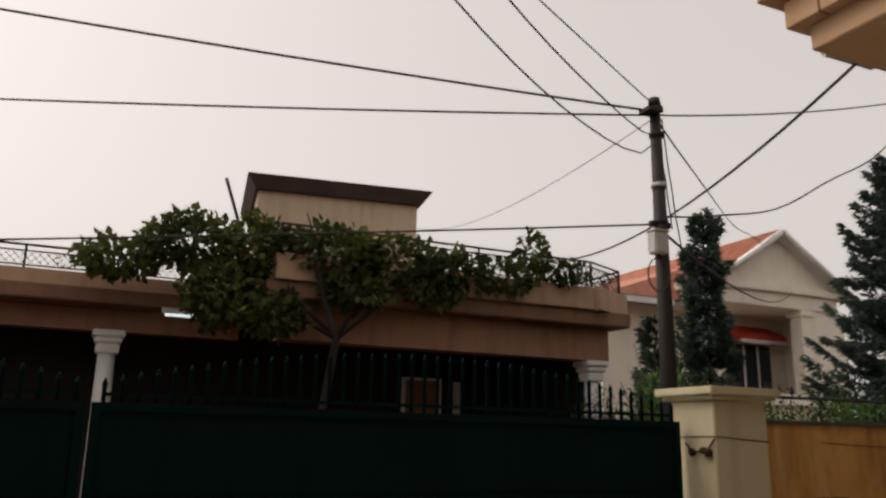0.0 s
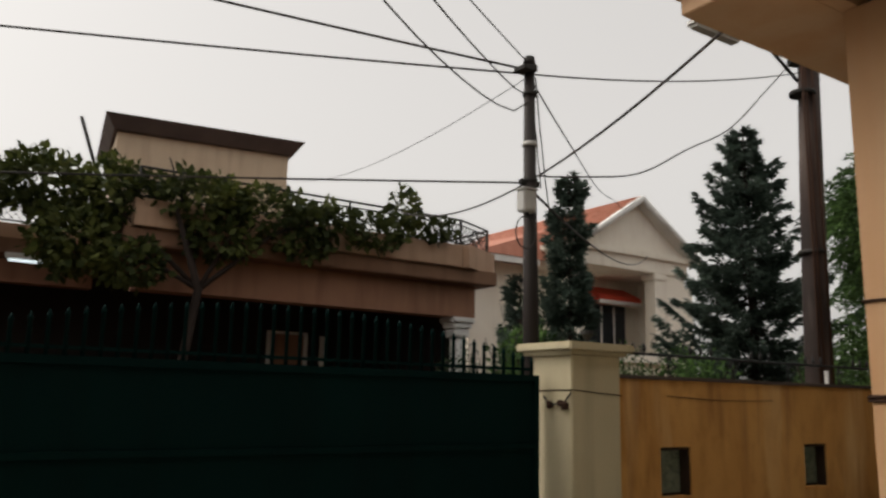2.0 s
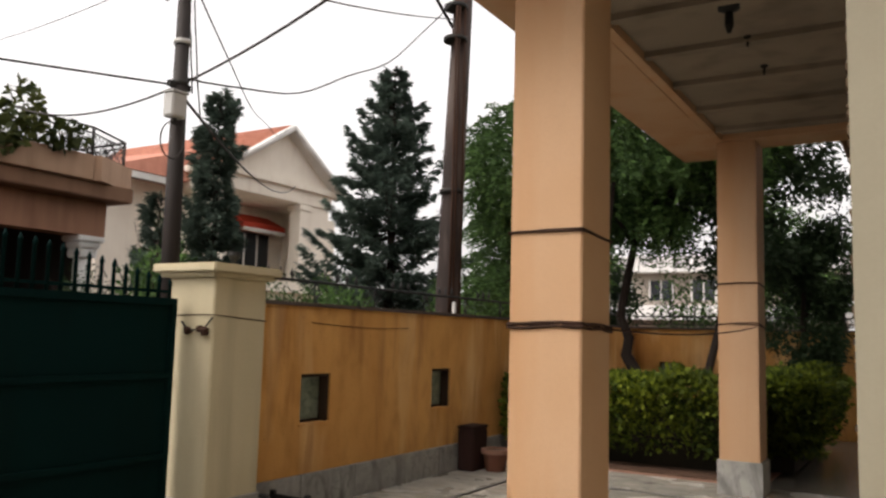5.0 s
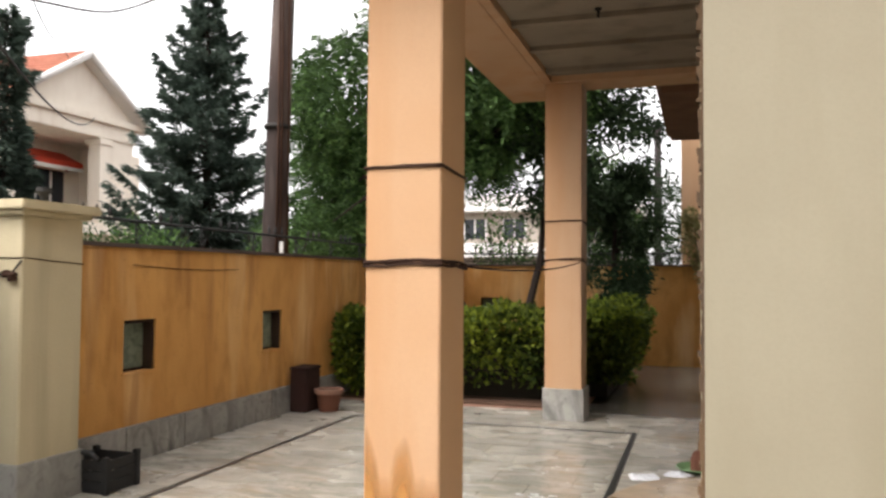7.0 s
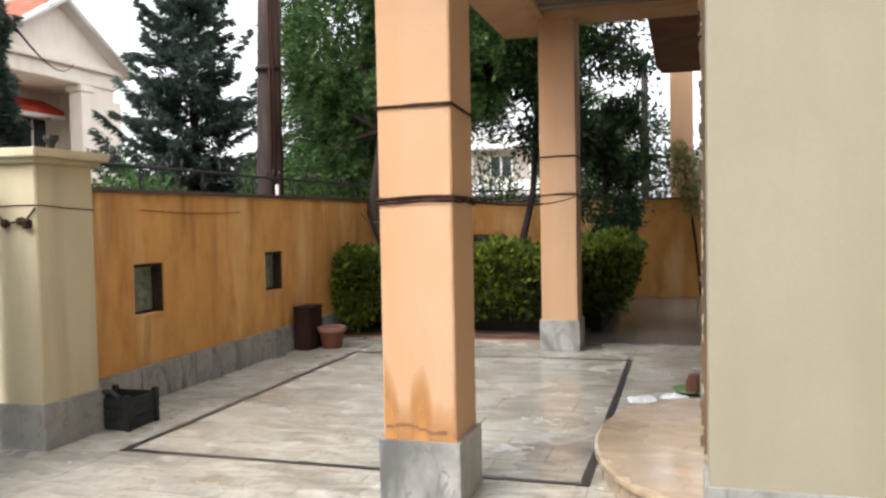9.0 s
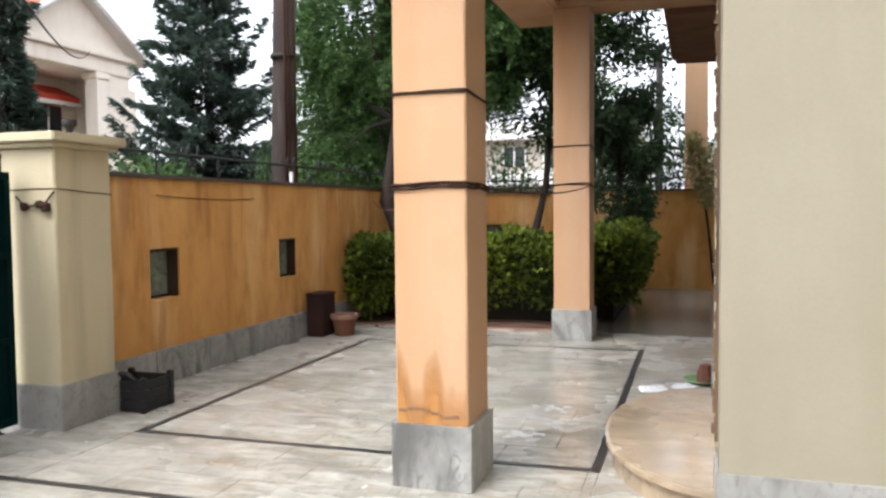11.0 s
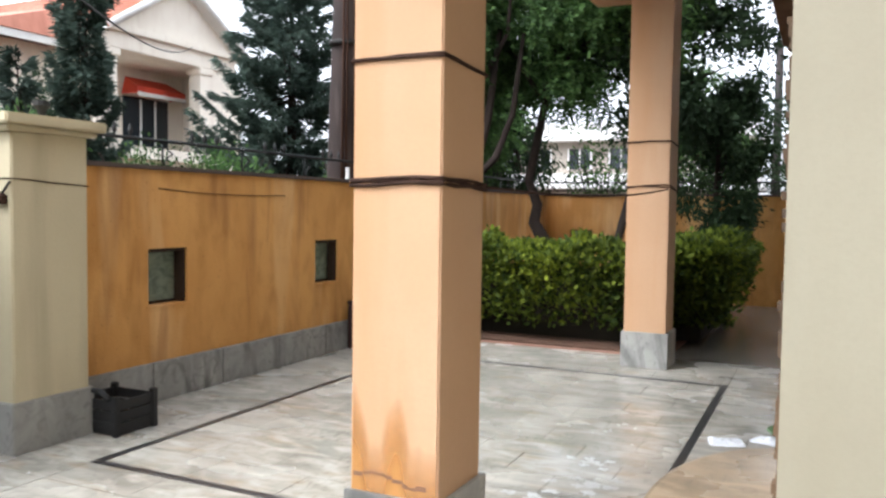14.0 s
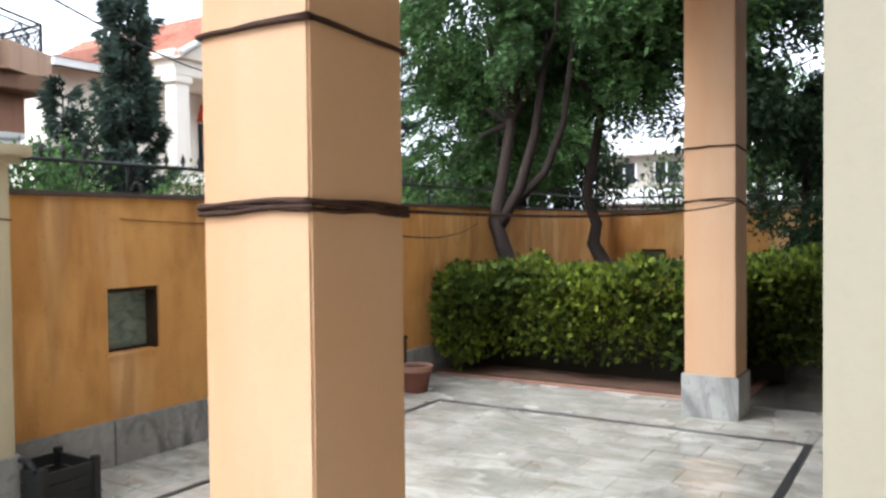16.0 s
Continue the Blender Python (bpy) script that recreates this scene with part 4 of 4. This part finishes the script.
# ---- things on the yard floor ----
crate = thing("plastic_crate", "black slatted plastic crate beside the gate pillar", "crate", at=(-4.12, 6.38, 0))
cx, cy = -4.11, 6.37
part("bottom", boxes((cx - 0.18, cx + 0.18, cy - 0.16, cy + 0.16, 0.003, 0.015)), BLACK_PLASTIC, crate)
for z in (0.018, 0.092, 0.166):
    part("slat", boxes((cx - 0.18, cx + 0.18, cy - 0.166, cy - 0.156, z, z + 0.067), (cx - 0.18, cx + 0.18, cy + 0.156, cy + 0.166, z, z + 0.067),
                       (cx - 0.185, cx - 0.175, cy - 0.155, cy + 0.155, z, z + 0.067), (cx + 0.175, cx + 0.185, cy - 0.155, cy + 0.155, z, z + 0.067)), BLACK_PLASTIC, crate)
for sx in (-1, 1):
    for sy in (-1, 1):
        part("corner_post", boxes((cx + sx * 0.18 - 0.022, cx + sx * 0.18 + 0.022, cy + sy * 0.16 - 0.022, cy + sy * 0.16 + 0.022, 0.0, 0.262), bevel=0.005), BLACK_PLASTIC, crate)
part("handle", tube(bmesh.new(), [(cx - 0.12, cy - 0.16, 0.235), (cx - 0.04, cy - 0.16, 0.285), (cx + 0.04, cy - 0.16, 0.285), (cx + 0.12, cy - 0.16, 0.235)], 0.02, 6), BLACK_PLASTIC, crate)

bx = thing("storage_box", "dark red-brown box against the orange wall", "box", at=(-4.25, 9.8, 0))
part("body", boxes((-4.41, -4.2, 9.75, 10.1, 0.0, 0.47), bevel=0.012), BROWN_BOX, bx)
part("lid", boxes((-4.415, -4.19, 9.74, 10.11, 0.47, 0.51), bevel=0.012), BROWN_BOX, bx)
pot = thing("flower_pot", "terracotta pot with a pale rim beside the box", "flower pot", at=(-4.04, 10.0, 0))
part("body", lathe(bmesh.new(), [(0, 0), (0.11, 0), (0.15, 0.22), (0, 0.22)], (-4.04, 10.0, 0), 20), TERRACOTTA, pot)
part("rim", lathe(bmesh.new(), [(0.13, 0.20), (0.168, 0.20), (0.17, 0.25), (0.14, 0.25), (0.13, 0.20)], (-4.04, 10.0, 0), 20), REDDISH, pot, "pale chipped rim")
part("soil", lathe(bmesh.new(), [(0, 0.235), (0.14, 0.235), (0.14, 0.222), (0, 0.222)], (-4.04, 10.0, 0), 20), SOIL, pot)


def crumpled(name, x, y, w, d, h, mat, label, turn):
    """A soft sheet or bag, its surface heaved by noise."""
    bm = bmesh.new()
    bmesh.ops.create_grid(bm, x_segments=12, y_segments=10, size=0.5)
    for v in bm.verts:
        e = max(0.0, 1 - max(abs(v.co.x), abs(v.co.y)) * 2) ** 0.4
        k = noise.noise(Vector((v.co.x * 5 + x * 7, v.co.y * 5, y)))
        v.co = Vector((v.co.x * w * (1 + 0.2 * k), v.co.y * d * (1 - 0.2 * k), 0.004 + e * h * (0.55 + 0.6 * k)))
    bmesh.ops.solidify(bm, geom=list(bm.faces), thickness=0.003)
    ob = part(name, bm, mat)
    ob.matrix_basis = pose(x, y, 0.004, 0, 0, turn)
    return tagged(ob, label, "packet")


crumpled("packet", -0.37, 7.95, 0.22, 0.16, 0.045, PAPER, "crumpled white packet on the wet floor", 15)
crumpled("packet", -0.12, 8.1, 0.2, 0.14, 0.05, PAPER, "crumpled white packet on the wet floor", -20)
crumpled("packet", -0.27, 7.72, 0.16, 0.1, 0.02, PAPER, "flattened white paper on the wet floor", 40)
plate = thing("plate", "shallow green plastic plate by the entrance", "plate", at=(0.02, 8.32, 0))
part("dish", lathe(bmesh.new(), [(0, 0.004), (0.11, 0.004), (0.17, 0.035), (0.165, 0.042), (0.105, 0.012), (0, 0.012)], (0.02, 8.32, 0), 24), GREEN_PLASTIC, plate)
part("stones", lathe(bmesh.new(), [(0, 0.012), (0.08, 0.012), (0.075, 0.1), (0.05, 0.16), (0, 0.17)], (0.04, 8.33, 0), 9), TERRACOTTA, plate, "brown lump in the dish")


def stain(x, y, w, d, label, seed):
    """A thin dried splash with ragged lobes."""
    bm = bmesh.new()
    for k in range(9):
        a = seed + k * 2.4
        cxx, cyy = x + w * 0.5 * math.cos(a) * (k / 9), y + d * 0.5 * math.sin(a) * (k / 9)
        ring = []
        for j in range(14):
            t = 2 * math.pi * j / 14
            r = 0.05 + 0.075 * noise.noise(Vector((math.cos(t) * 2 + k, math.sin(t) * 2, seed)))
            ring.append(bm.verts.new((cxx + r * w * 1.6 * math.cos(t), cyy + r * d * 1.6 * math.sin(t), 0.0032 + 0.0003 * k)))
        bm.faces.new(ring)
    tagged(part("dried_splash", bm, SUDS), label, "stain", kind="stuff")


stain(-1.15, 6.4, 0.5, 0.35, "dried white suds splashed on the marble", 1.0)
stain(-0.95, 6.75, 0.5, 0.4, "dried white suds splashed on the marble", 3.0)
stain(-1.05, 7.15, 0.35, 0.3, "dried white suds splashed on the marble", 5.0)

# ---- neighbour's flat-roofed house across the lane ----
nb = thing("neighbour_house", "flat-roofed pink house with a railed roof terrace", "house", at=(-15, 5, -0.16))
part("wall", boxes((-20, -14.4, -8, 9.6, -0.15, 3.9)), PORCH_SHADE, nb)
part("side_wall", boxes((-14.39, -11.75, 9.4, 9.6, -0.15, 3.59)), PORCH_SHADE, nb)
part("slab", boxes((-20, -12.3, -8, 3.3, 3.5, 3.72), (-20, -10.95, 3.3, 9.85, 3.6, 3.85), bevel=0.02), SHADE_AND_SCAR_BROWN, nb, "overhanging slab, coloured dark for its shaded underside")
part("parapet", boxes((-12.75, -12.55, -8, 3.35, 3.725, 3.98), (-11.05, -10.85, 3.4, 9.0, 3.855, 4.25),
                      (-12.5, -11.06, 3.36, 3.5, 3.855, 4.2), (-18, -11.4, 9.85, 10.0, 3.855, 4.25), bevel=0.01), PARAPET, nb)
bm = bmesh.new()
bmesh.ops.create_cube(bm, size=1, matrix=pose(-11.1, 9.5, 4.05, 0, 0, 28) @ Matrix.Diagonal((0.2, 1.08, 0.4, 1)))
part("corner_parapet", bm, PARAPET, nb)
part("beam", boxes((-11.7, -11.3, 3.6, 9.6, 3.02, 3.59), (-13.2, -12.9, -8, 3.3, 3.15, 3.49)), PINK_DARKENED, nb)
part("porch_floor", boxes((-14.38, -10.9, -8, 9.8, -0.155, 0.3)), CONCRETE, nb)


def column(x, y, z1):
    c = part("column", tube(bmesh.new(), [(x, y, 0.3), (x, y, z1 - 0.35)], [0.15, 0.13], 16), HOUSE_WHITE, nb, "white classical column")
    part("capital", boxes((x - 0.17, x + 0.17, y - 0.17, y + 0.17, z1 - 0.36, z1 - 0.2), (x - 0.2, x + 0.2, y - 0.2, y + 0.2, z1 - 0.2, z1 - 0.1), (x - 0.24, x + 0.24, y - 0.24, y + 0.24, z1 - 0.1, z1), bevel=0.02), HOUSE_WHITE, c)


column(-12.9, 1.3, 3.15)
column(-11.5, 9.35, 3.02)
column(-12.9, -3.5, 3.15)
w = part("opening", boxes((-14.39, -14.36, 6.9, 7.6, 1.4, 2.75)), PINK_DARKENED, nb, "pink panel standing for the bright opening seen through the porch")
part("frame", boxes((-14.355, -14.33, 7.6, 7.68, 1.3, 2.8), (-14.355, -14.33, 6.82, 6.9, 1.3, 2.8), (-14.355, -14.33, 6.9, 7.6, 2.75, 2.8), (-14.355, -14.33, 7.95, 8.1, 1.3, 2.75)), HOUSE_WHITE, w)
tubel = thing("tube_light", "lit white tube light under the porch slab", "lamp", at=(-12.2, 2.45, 3.45))
part("housing", boxes((-12.32, -12.24, 2.0, 2.9, 3.42, 3.495)), HOUSE_WHITE, tubel)
part("tube", tube(bmesh.new(), [(-12.28, 2.05, 3.39), (-12.28, 2.85, 3.39)], 0.02, 8), TUBE, tubel)


def terrace_rail(name, a, b, z0, z1, label):
    """Iron rail with posts, two bars and a diamond lattice with a lozenge in each bay."""
    r = thing(name, label, "railing", at=(a[0], a[1], z0))
    A, B = Vector((*a, 0)), Vector((*b, 0))
    L = (B - A).length
    d = (B - A) / L
    for z in (z1, z1 - 0.09, z0 + 0.05):
        part("rail", tube(bmesh.new(), [A + Vector((0, 0, z)), B + Vector((0, 0, z))], 0.022 if z == z1 else 0.014, 6), IRON, r)
    n = max(1, round(L / 1.1))
    for i in range(n + 1):
        p = A + d * (L * i / n)
        part("post", tube(bmesh.new(), [p + Vector((0, 0, z0)), p + Vector((0, 0, z1))], 0.02, 6), IRON, r)
    bm = bmesh.new()
    h = z1 - 0.09 - z0 - 0.05
    k, stepx = 0.0, 0.115
    while k < L + h:
        for sgn in (1, -1):
            s0, s1 = (k, k - h) if sgn > 0 else (k - h, k)
            lo, hi = 0.0, 1.0
            q0, q1 = s0, s1
            ts = [0.0, 1.0]
            if q1 != q0:
                t0, t1 = (0 - q0) / (q1 - q0), (L - q0) / (q1 - q0)
                lo, hi = max(0.0, min(t0, t1)), min(1.0, max(t0, t1))
            if hi - lo > 0.05:
                pa = A + d * (q0 + (q1 - q0) * lo) + Vector((0, 0, z0 + 0.05 + h * lo))
                pb = A + d * (q0 + (q1 - q0) * hi) + Vector((0, 0, z0 + 0.05 + h * hi))
                tube(bm, [pa, pb], 0.006, 4, False)
        k += stepx
    part("lattice", bm, IRON, r)
    for i in range(n):
        c = A + d * (L * (i + 0.5) / n) + Vector((0, 0, z0 + 0.05 + h / 2))
        q = [c + d * 0.19, c + Vector((0, 0, h / 2)), c - d * 0.19, c - Vector((0, 0, h / 2)), c + d * 0.19]
        part("lozenge", tube(bmesh.new(), q, 0.013, 5, False), IRON, r)


terrace_rail("terrace_railing", (-12.65, -7.9), (-12.65, 3.4), 3.98, 4.34, "black lattice railing on the recessed terrace")
terrace_rail("terrace_railing", (-10.95, 3.45), (-10.95, 9.0), 4.25, 4.72, "black lattice railing on the terrace edge")
terrace_rail("terrace_railing", (-10.95, 9.02), (-11.4, 9.95), 4.25, 4.72, "black lattice railing round the terrace corner")
terrace_rail("terrace_railing", (-11.42, 9.95), (-17.5, 9.95), 4.25, 4.72, "black lattice railing along the terrace side")

tank = thing("roof_room", "cream roof-top room with a dark flared slab", "roof room", at=(-18, 6.3, 3.9))
part("wall", boxes((-19.5, -16.6, 4.55, 8.25, 3.9, 6.92)), TAN, tank)
bm = boxes((-19.8, -16.2, 4.28, 8.53, 6.95, 7.2))
for v in bm.verts:
    if v.co.z < 7.0:
        v.co.x = -16.45 if v.co.x > -18 else v.co.x
        v.co.z = 6.925
        v.co.y += 0.2 if v.co.y < 6 else -0.2
part("slab", bm, SLATE, tank, "dark sloping roof edge")
tank.matrix_basis = pose(-18, 6.43, 3.98, 0, 0, -8)
rod = part("roof_rod", tube(bmesh.new(), [(-16.0, 4.35, 4.0), (-16.0, 4.0, 5.9), (-16.0, 3.65, 6.9)], 0.04, 6), IRON)
tagged(rod, "thin leaning pipe on the neighbour's roof", "pipe")

# climber over the terrace edge
vine = thing("climber", "leafy climber spilling over the terrace railing", "climbing plant", at=(-11.2, 4.4, -0.16))
part("stem", tube(bmesh.new(), [(-10.6, 4.6, -0.16), (-10.7, 4.4, 1.5), (-10.65, 4.6, 3.0), (-10.7, 4.2, 4.2)], [0.09, 0.07, 0.06, 0.03], 8), BARK, vine)
for q in ((-11.6, 2.6, 4.7), (-11.0, 3.2, 3.4), (-10.8, 5.6, 4.5), (-10.8, 6.8, 4.5), (-11.2, 4.2, 5.0)):
    part("shoot", tube(bmesh.new(), [(-10.65, 4.6, 3.0), Vector((-10.65, 4.6, 3.4)).lerp(Vector(q), 0.5), q], [0.04, 0.03, 0.01], 6), BARK, vine)
blobs = [(-11.6, 2.6, 4.45, 0.6, 0.75, 0.45), (-11.7, 1.6, 4.1, 0.5, 0.65, 0.3), (-11.3, 3.5, 4.35, 0.6, 0.6, 0.5), (-11.2, 3.0, 3.6, 0.6, 0.6, 0.5), (-10.9, 4.6, 4.35, 0.5, 0.8, 0.42),
         (-10.8, 5.6, 4.3, 0.4, 0.8, 0.38), (-10.8, 6.6, 4.25, 0.4, 0.6, 0.35), (-10.75, 4.9, 3.75, 0.35, 0.6, 0.3), (-10.75, 3.7, 3.3, 0.4, 0.5, 0.35), (-10.7, 6.2, 3.85, 0.3, 0.5, 0.22),
         (-10.75, 8.0, 4.65, 0.25, 0.3, 0.45), (-10.75, 8.6, 4.45, 0.25, 0.45, 0.2), (-10.7, 7.5, 4.2, 0.25, 0.5, 0.3)]
p, d = cloud(blobs, 8000, 0.15)
leaf_mesh("leaves", p, d + np.random.normal(0, 0.7, d.shape) + np.array((0, 0, -0.3)), 0.135, 0.36, LEAF_VINE, vine)

# the neighbour's plot, laid out above at a smaller scale, is enlarged about the early eye point to fit the camera's
# view; its bases sink below ground
EARLY_EYE = Vector((0.65, 1.18, 1.57))
VIEW_SCALE = Matrix.Translation(EARLY_EYE) @ Matrix.Scale(1.4, 4) @ Matrix.Translation(-EARLY_EYE)
plot = {"neighbour_house", "tube_light", "terrace_railing", "roof_room", "roof_rod", "climber"}
for ob in list(scene.objects):
    if ob.parent is None and ob.name.split(".")[0] in plot:
        along = 0.0 if ob.name.split(".")[0] in ("roof_room", "roof_rod", "climber") else 0.42
        ob.matrix_basis = Matrix.Translation((0, along, 0)) @ VIEW_SCALE @ ob.matrix_basis

# boundary fence and wall of the neighbour
structure("neighbour_wall", boxes((-9.6, -9.42, 10.5, 40, -0.15, 1.6)), HOUSE_CREAM, "low cream wall across the lane", "wall")

# ---- gabled house with red roof ----
gh = thing("gabled_house", "cream two-storey house with a red tiled gable roof", "house", at=(-25, 25, -0.16))
GX = -21.5
part("wall", boxes((-32, -24.2, 19.0, 32, -0.15, 6.9)), HOUSE_CREAM, gh)
part("balcony_floor", boxes((-24.2, GX, 21.9, 28.2, 3.1, 3.5)), HOUSE_CREAM, gh)
part("lower_wall", boxes((-24.2, GX - 0.4, 22.1, 28.0, -0.15, 3.1)), HOUSE_CREAM, gh)
part("entablature", boxes((-24.2, GX, 21.8, 28.4, 6.75, 7.3), (-24.3, GX + 0.2, 21.6, 28.6, 7.3, 7.55), bevel=0.03), HOUSE_CREAM, gh)
for y in (22.15, 26.7):
    c = part("column", boxes((GX - 0.6, GX - 0.05, y - 0.28, y + 0.28, 3.5, 6.75)), HOUSE_CREAM, gh)
    part("capital", boxes((GX - 0.7, GX + 0.03, y - 0.38, y + 0.38, 6.5, 6.74), bevel=0.03), HOUSE_CREAM, c)
part("side_wall", boxes((-24.2, GX - 0.5, 28.3, 28.4, 3.5, 6.75), (GX - 0.55, GX - 0.1, 26.66, 28.3, 3.5, 6.75)), HOUSE_CREAM, gh)


def gable(xa, xb, y0, y1, yr, z0, zr, over):
    bm = bmesh.new()
    va = [bm.verts.new(q) for q in ((xb, y0, z0), (xb, y1, z0), (xb, yr, zr), (xb - 0.25, y0, z0), (xb - 0.25, y1, z0), (xb - 0.25, yr, zr))]
    for f in ((0, 1, 2), (5, 4, 3), (0, 3, 4, 1), (1, 4, 5, 2), (2, 5, 3, 0)):
        bm.faces.new([va[i] for i in f])
    part("gable", bm, HOUSE_CREAM, gh)
    for sgn, ye in ((-1, y0), (1, y1)):
        roof = bmesh.new()
        sl = (zr - z0) / abs(yr - ye)
        yy, zz = ye + sgn * over, z0 - over * sl
        vs = [roof.verts.new(q) for q in ((xa, yr, zr + 0.18), (xb + 0.45, yr, zr + 0.18), (xb + 0.45, yy, zz + 0.18), (xa, yy, zz + 0.18),
                                          (xa, yr, zr + 0.03), (xb + 0.45, yr, zr + 0.03), (xb + 0.45, yy, zz + 0.03), (xa, yy, zz + 0.03))]
        for f in ((0, 1, 2, 3), (7, 6, 5, 4), (0, 4, 5, 1), (1, 5, 6, 2), (2, 6, 7, 3), (3, 7, 4, 0)):
            roof.faces.new([vs[i] for i in f])
        r = part("roof", roof, ROOF_RED, gh)
        soff = bmesh.new()
        sv = [soff.verts.new(q) for q in ((xb - 0.2, yr, zr + 0.02), (xb + 0.44, yr, zr + 0.02), (xb + 0.44, yy, zz + 0.02), (xb - 0.2, yy, zz + 0.02),
                                          (xb - 0.2, yr, zr - 0.03), (xb + 0.44, yr, zr - 0.03), (xb + 0.44, yy, zz - 0.03), (xb - 0.2, yy, zz - 0.03))]
        for f in ((0, 1, 2, 3), (7, 6, 5, 4), (0, 4, 5, 1), (1, 5, 6, 2), (2, 6, 7, 3), (3, 7, 4, 0)):
            soff.faces.new([sv[i] for i in f])
        part("soffit", soff, HOUSE_WHITE, r, "white underside of the eaves")
        bar = bmesh.new()
        a, b = Vector((xb + 0.47, yr, zr + 0.08)), Vector((xb + 0.47, yy, zz + 0.08))
        tube(bar, [a, b], 0.14, 4)
        part("barge_board", bar, HOUSE_WHITE, r, "white barge board")
        tiles = bmesh.new()
        n = 13
        for i in range(n):
            s = (i + 0.5) / n
            ya, za = yr + (yy - yr) * s, zr + (zz - zr) * s + 0.2
            tube(tiles, [(xa, ya, za), (xb + 0.44, ya, za)], 0.04, 4)
        part("tile_ribbing", tiles, ROOF_RED, r)


gable(-31.5, GX, 22.1, 28.3, 25.25, 7.55, 9.55, 0.45)
hip = bmesh.new()
hv = [hip.verts.new(q) for q in ((-32.4, 18.4, 6.95), (-22.9, 18.4, 6.95), (-22.9, 25, 6.95), (-32.4, 25, 6.95), (-29, 24.9, 9.3), (-23.6, 24.9, 9.2))]
for f in ((0, 1, 5, 4), (1, 2, 5), (0, 4, 3), (2, 3, 4, 5), (0, 3, 2, 1)):
    hip.faces.new([hv[i] for i in f])
part("hip_roof", hip, ROOF_RED, gh)
part("fascia", boxes((-32.3, -22.95, 18.45, 18.6, 6.7, 6.94), (-23.1, -22.95, 18.6, 21.5, 6.7, 6.94)), HOUSE_WHITE, gh)
aw = part("awning", bmesh.new(), AWNING, gh, "red window awning with a pale hem")
bm = bmesh.new()
av = [bm.verts.new(q) for q in ((-24.15, 25.2, 6.4), (-24.15, 27.3, 6.4), (-23.3, 27.5, 5.95), (-23.3, 25.0, 5.95), (-23.3, 27.5, 5.7), (-23.3, 25.0, 5.7), (-24.15, 25.0, 5.7), (-24.15, 27.5, 5.7))]
for f in ((0, 1, 2, 3), (3, 2, 4, 5), (0, 3, 5, 6), (1, 7, 4, 2)):
    bm.faces.new([av[i] for i in f])
bm.to_mesh(aw.data)
bm.free()
part("hem", boxes((-23.29, -23.26, 25.0, 27.5, 5.6, 5.75)), HOUSE_WHITE, aw)
wd = part("window", boxes((-24.19, -24.14, 25.1, 27.4, 3.8, 5.65)), WINDOW_GLASS, gh)
part("mullion", boxes((-24.135, -24.1, 25.9, 25.98, 3.8, 5.6), (-24.135, -24.1, 26.65, 26.73, 3.8, 5.6)), HOUSE_WHITE, wd)

# ---- pale building far behind the trees ----
fb = thing("far_building", "pale flat-roofed building far behind the trees", "building", at=(-9, 45, -0.16))
part("wall", boxes((-16, -3.5, 46, 54, -0.15, 5.3)), FAR_SHADE, fb)
part("slab", boxes((-16.5, -3.0, 45, 54, 2.7, 3.5), bevel=0.03), HOUSE_WHITE, fb, "white balcony front")
part("parapet", boxes((-16.5, -3.0, 45.2, 54, 5.3, 6.2), bevel=0.03), HOUSE_WHITE, fb, "white roof parapet")
for x in (-14.5, -12.2, -9.9, -7.6, -5.3):
    for z, top in ((0.9, 2.2), (3.8, 4.9)):
        wq = part("window", boxes((x - 0.6, x + 0.6, 45.95, 45.99, z, top)), WINDOW_GLASS, fb)
        part("frame", boxes((x - 0.04, x + 0.04, 45.9, 45.945, z, top), (x - 0.68, x - 0.6, 45.9, 45.99, z - 0.05, top), (x + 0.6, x + 0.68, 45.9, 45.99, z - 0.05, top)), HOUSE_WHITE, wq)
fp = tagged(part("far_pole", tube(bmesh.new(), [(-1.3, 30, -0.16), (-1.3, 30, 6.9)], [0.16, 0.12], 8), POLE_METAL), "grey utility pole far behind the trees", "utility pole")

# ---- marble floor pieces ----
rng = random.Random(4)
protos = []
for k in range(5):
    bm = boxes((-0.5, 0.5, -0.5, 0.5, -0.02, 0.0))
    me = bpy.data.meshes.new("floor_slab")
    bm.to_mesh(me)
    bm.free()
    me.materials.append(MARBLE_FLOOR)
    protos.append(me)


def lay(x0, x1, y0, y1, tw, td):
    """Courses of slabs with broken joints, filling one field of the floor."""
    y, row = y0, 0
    while y < y1 - 0.02:
        dd = min(td, y1 - y)
        x = x0 - (tw * 0.5 if row % 2 else 0)
        while x < x1 - 0.02:
            a, b = max(x, x0), min(x + tw, x1)
            if b - a > 0.02:
                ob = new("floor_slab", protos[rng.randrange(5)])
                ob.parent = floor
                ob.matrix_basis = Matrix.LocRotScale(((a + b) / 2, y + dd / 2, rng.uniform(-0.0006, 0.0004)), None, (b - a - 0.004, dd - 0.004, 1))
            x += tw
        y += dd
        row += 1


lay(-3.613, -0.607, 5.832, 9.763, 0.61, 0.33)
lay(-4.418, -3.667, 4.807, 10.88, 0.61, 0.33)
lay(-0.553, 0.72, 4.807, 10.88, 0.61, 0.33)
lay(-3.665, -0.555, 4.807, 5.778, 0.61, 0.33)
lay(-3.665, -0.555, 9.817, 10.88, 0.61, 0.33)
lay(-4.478, 4.48, -4.48, 4.753, 0.9, 0.66)
lay(0.72, 4.48, 4.807, 4.96, 0.9, 0.66)
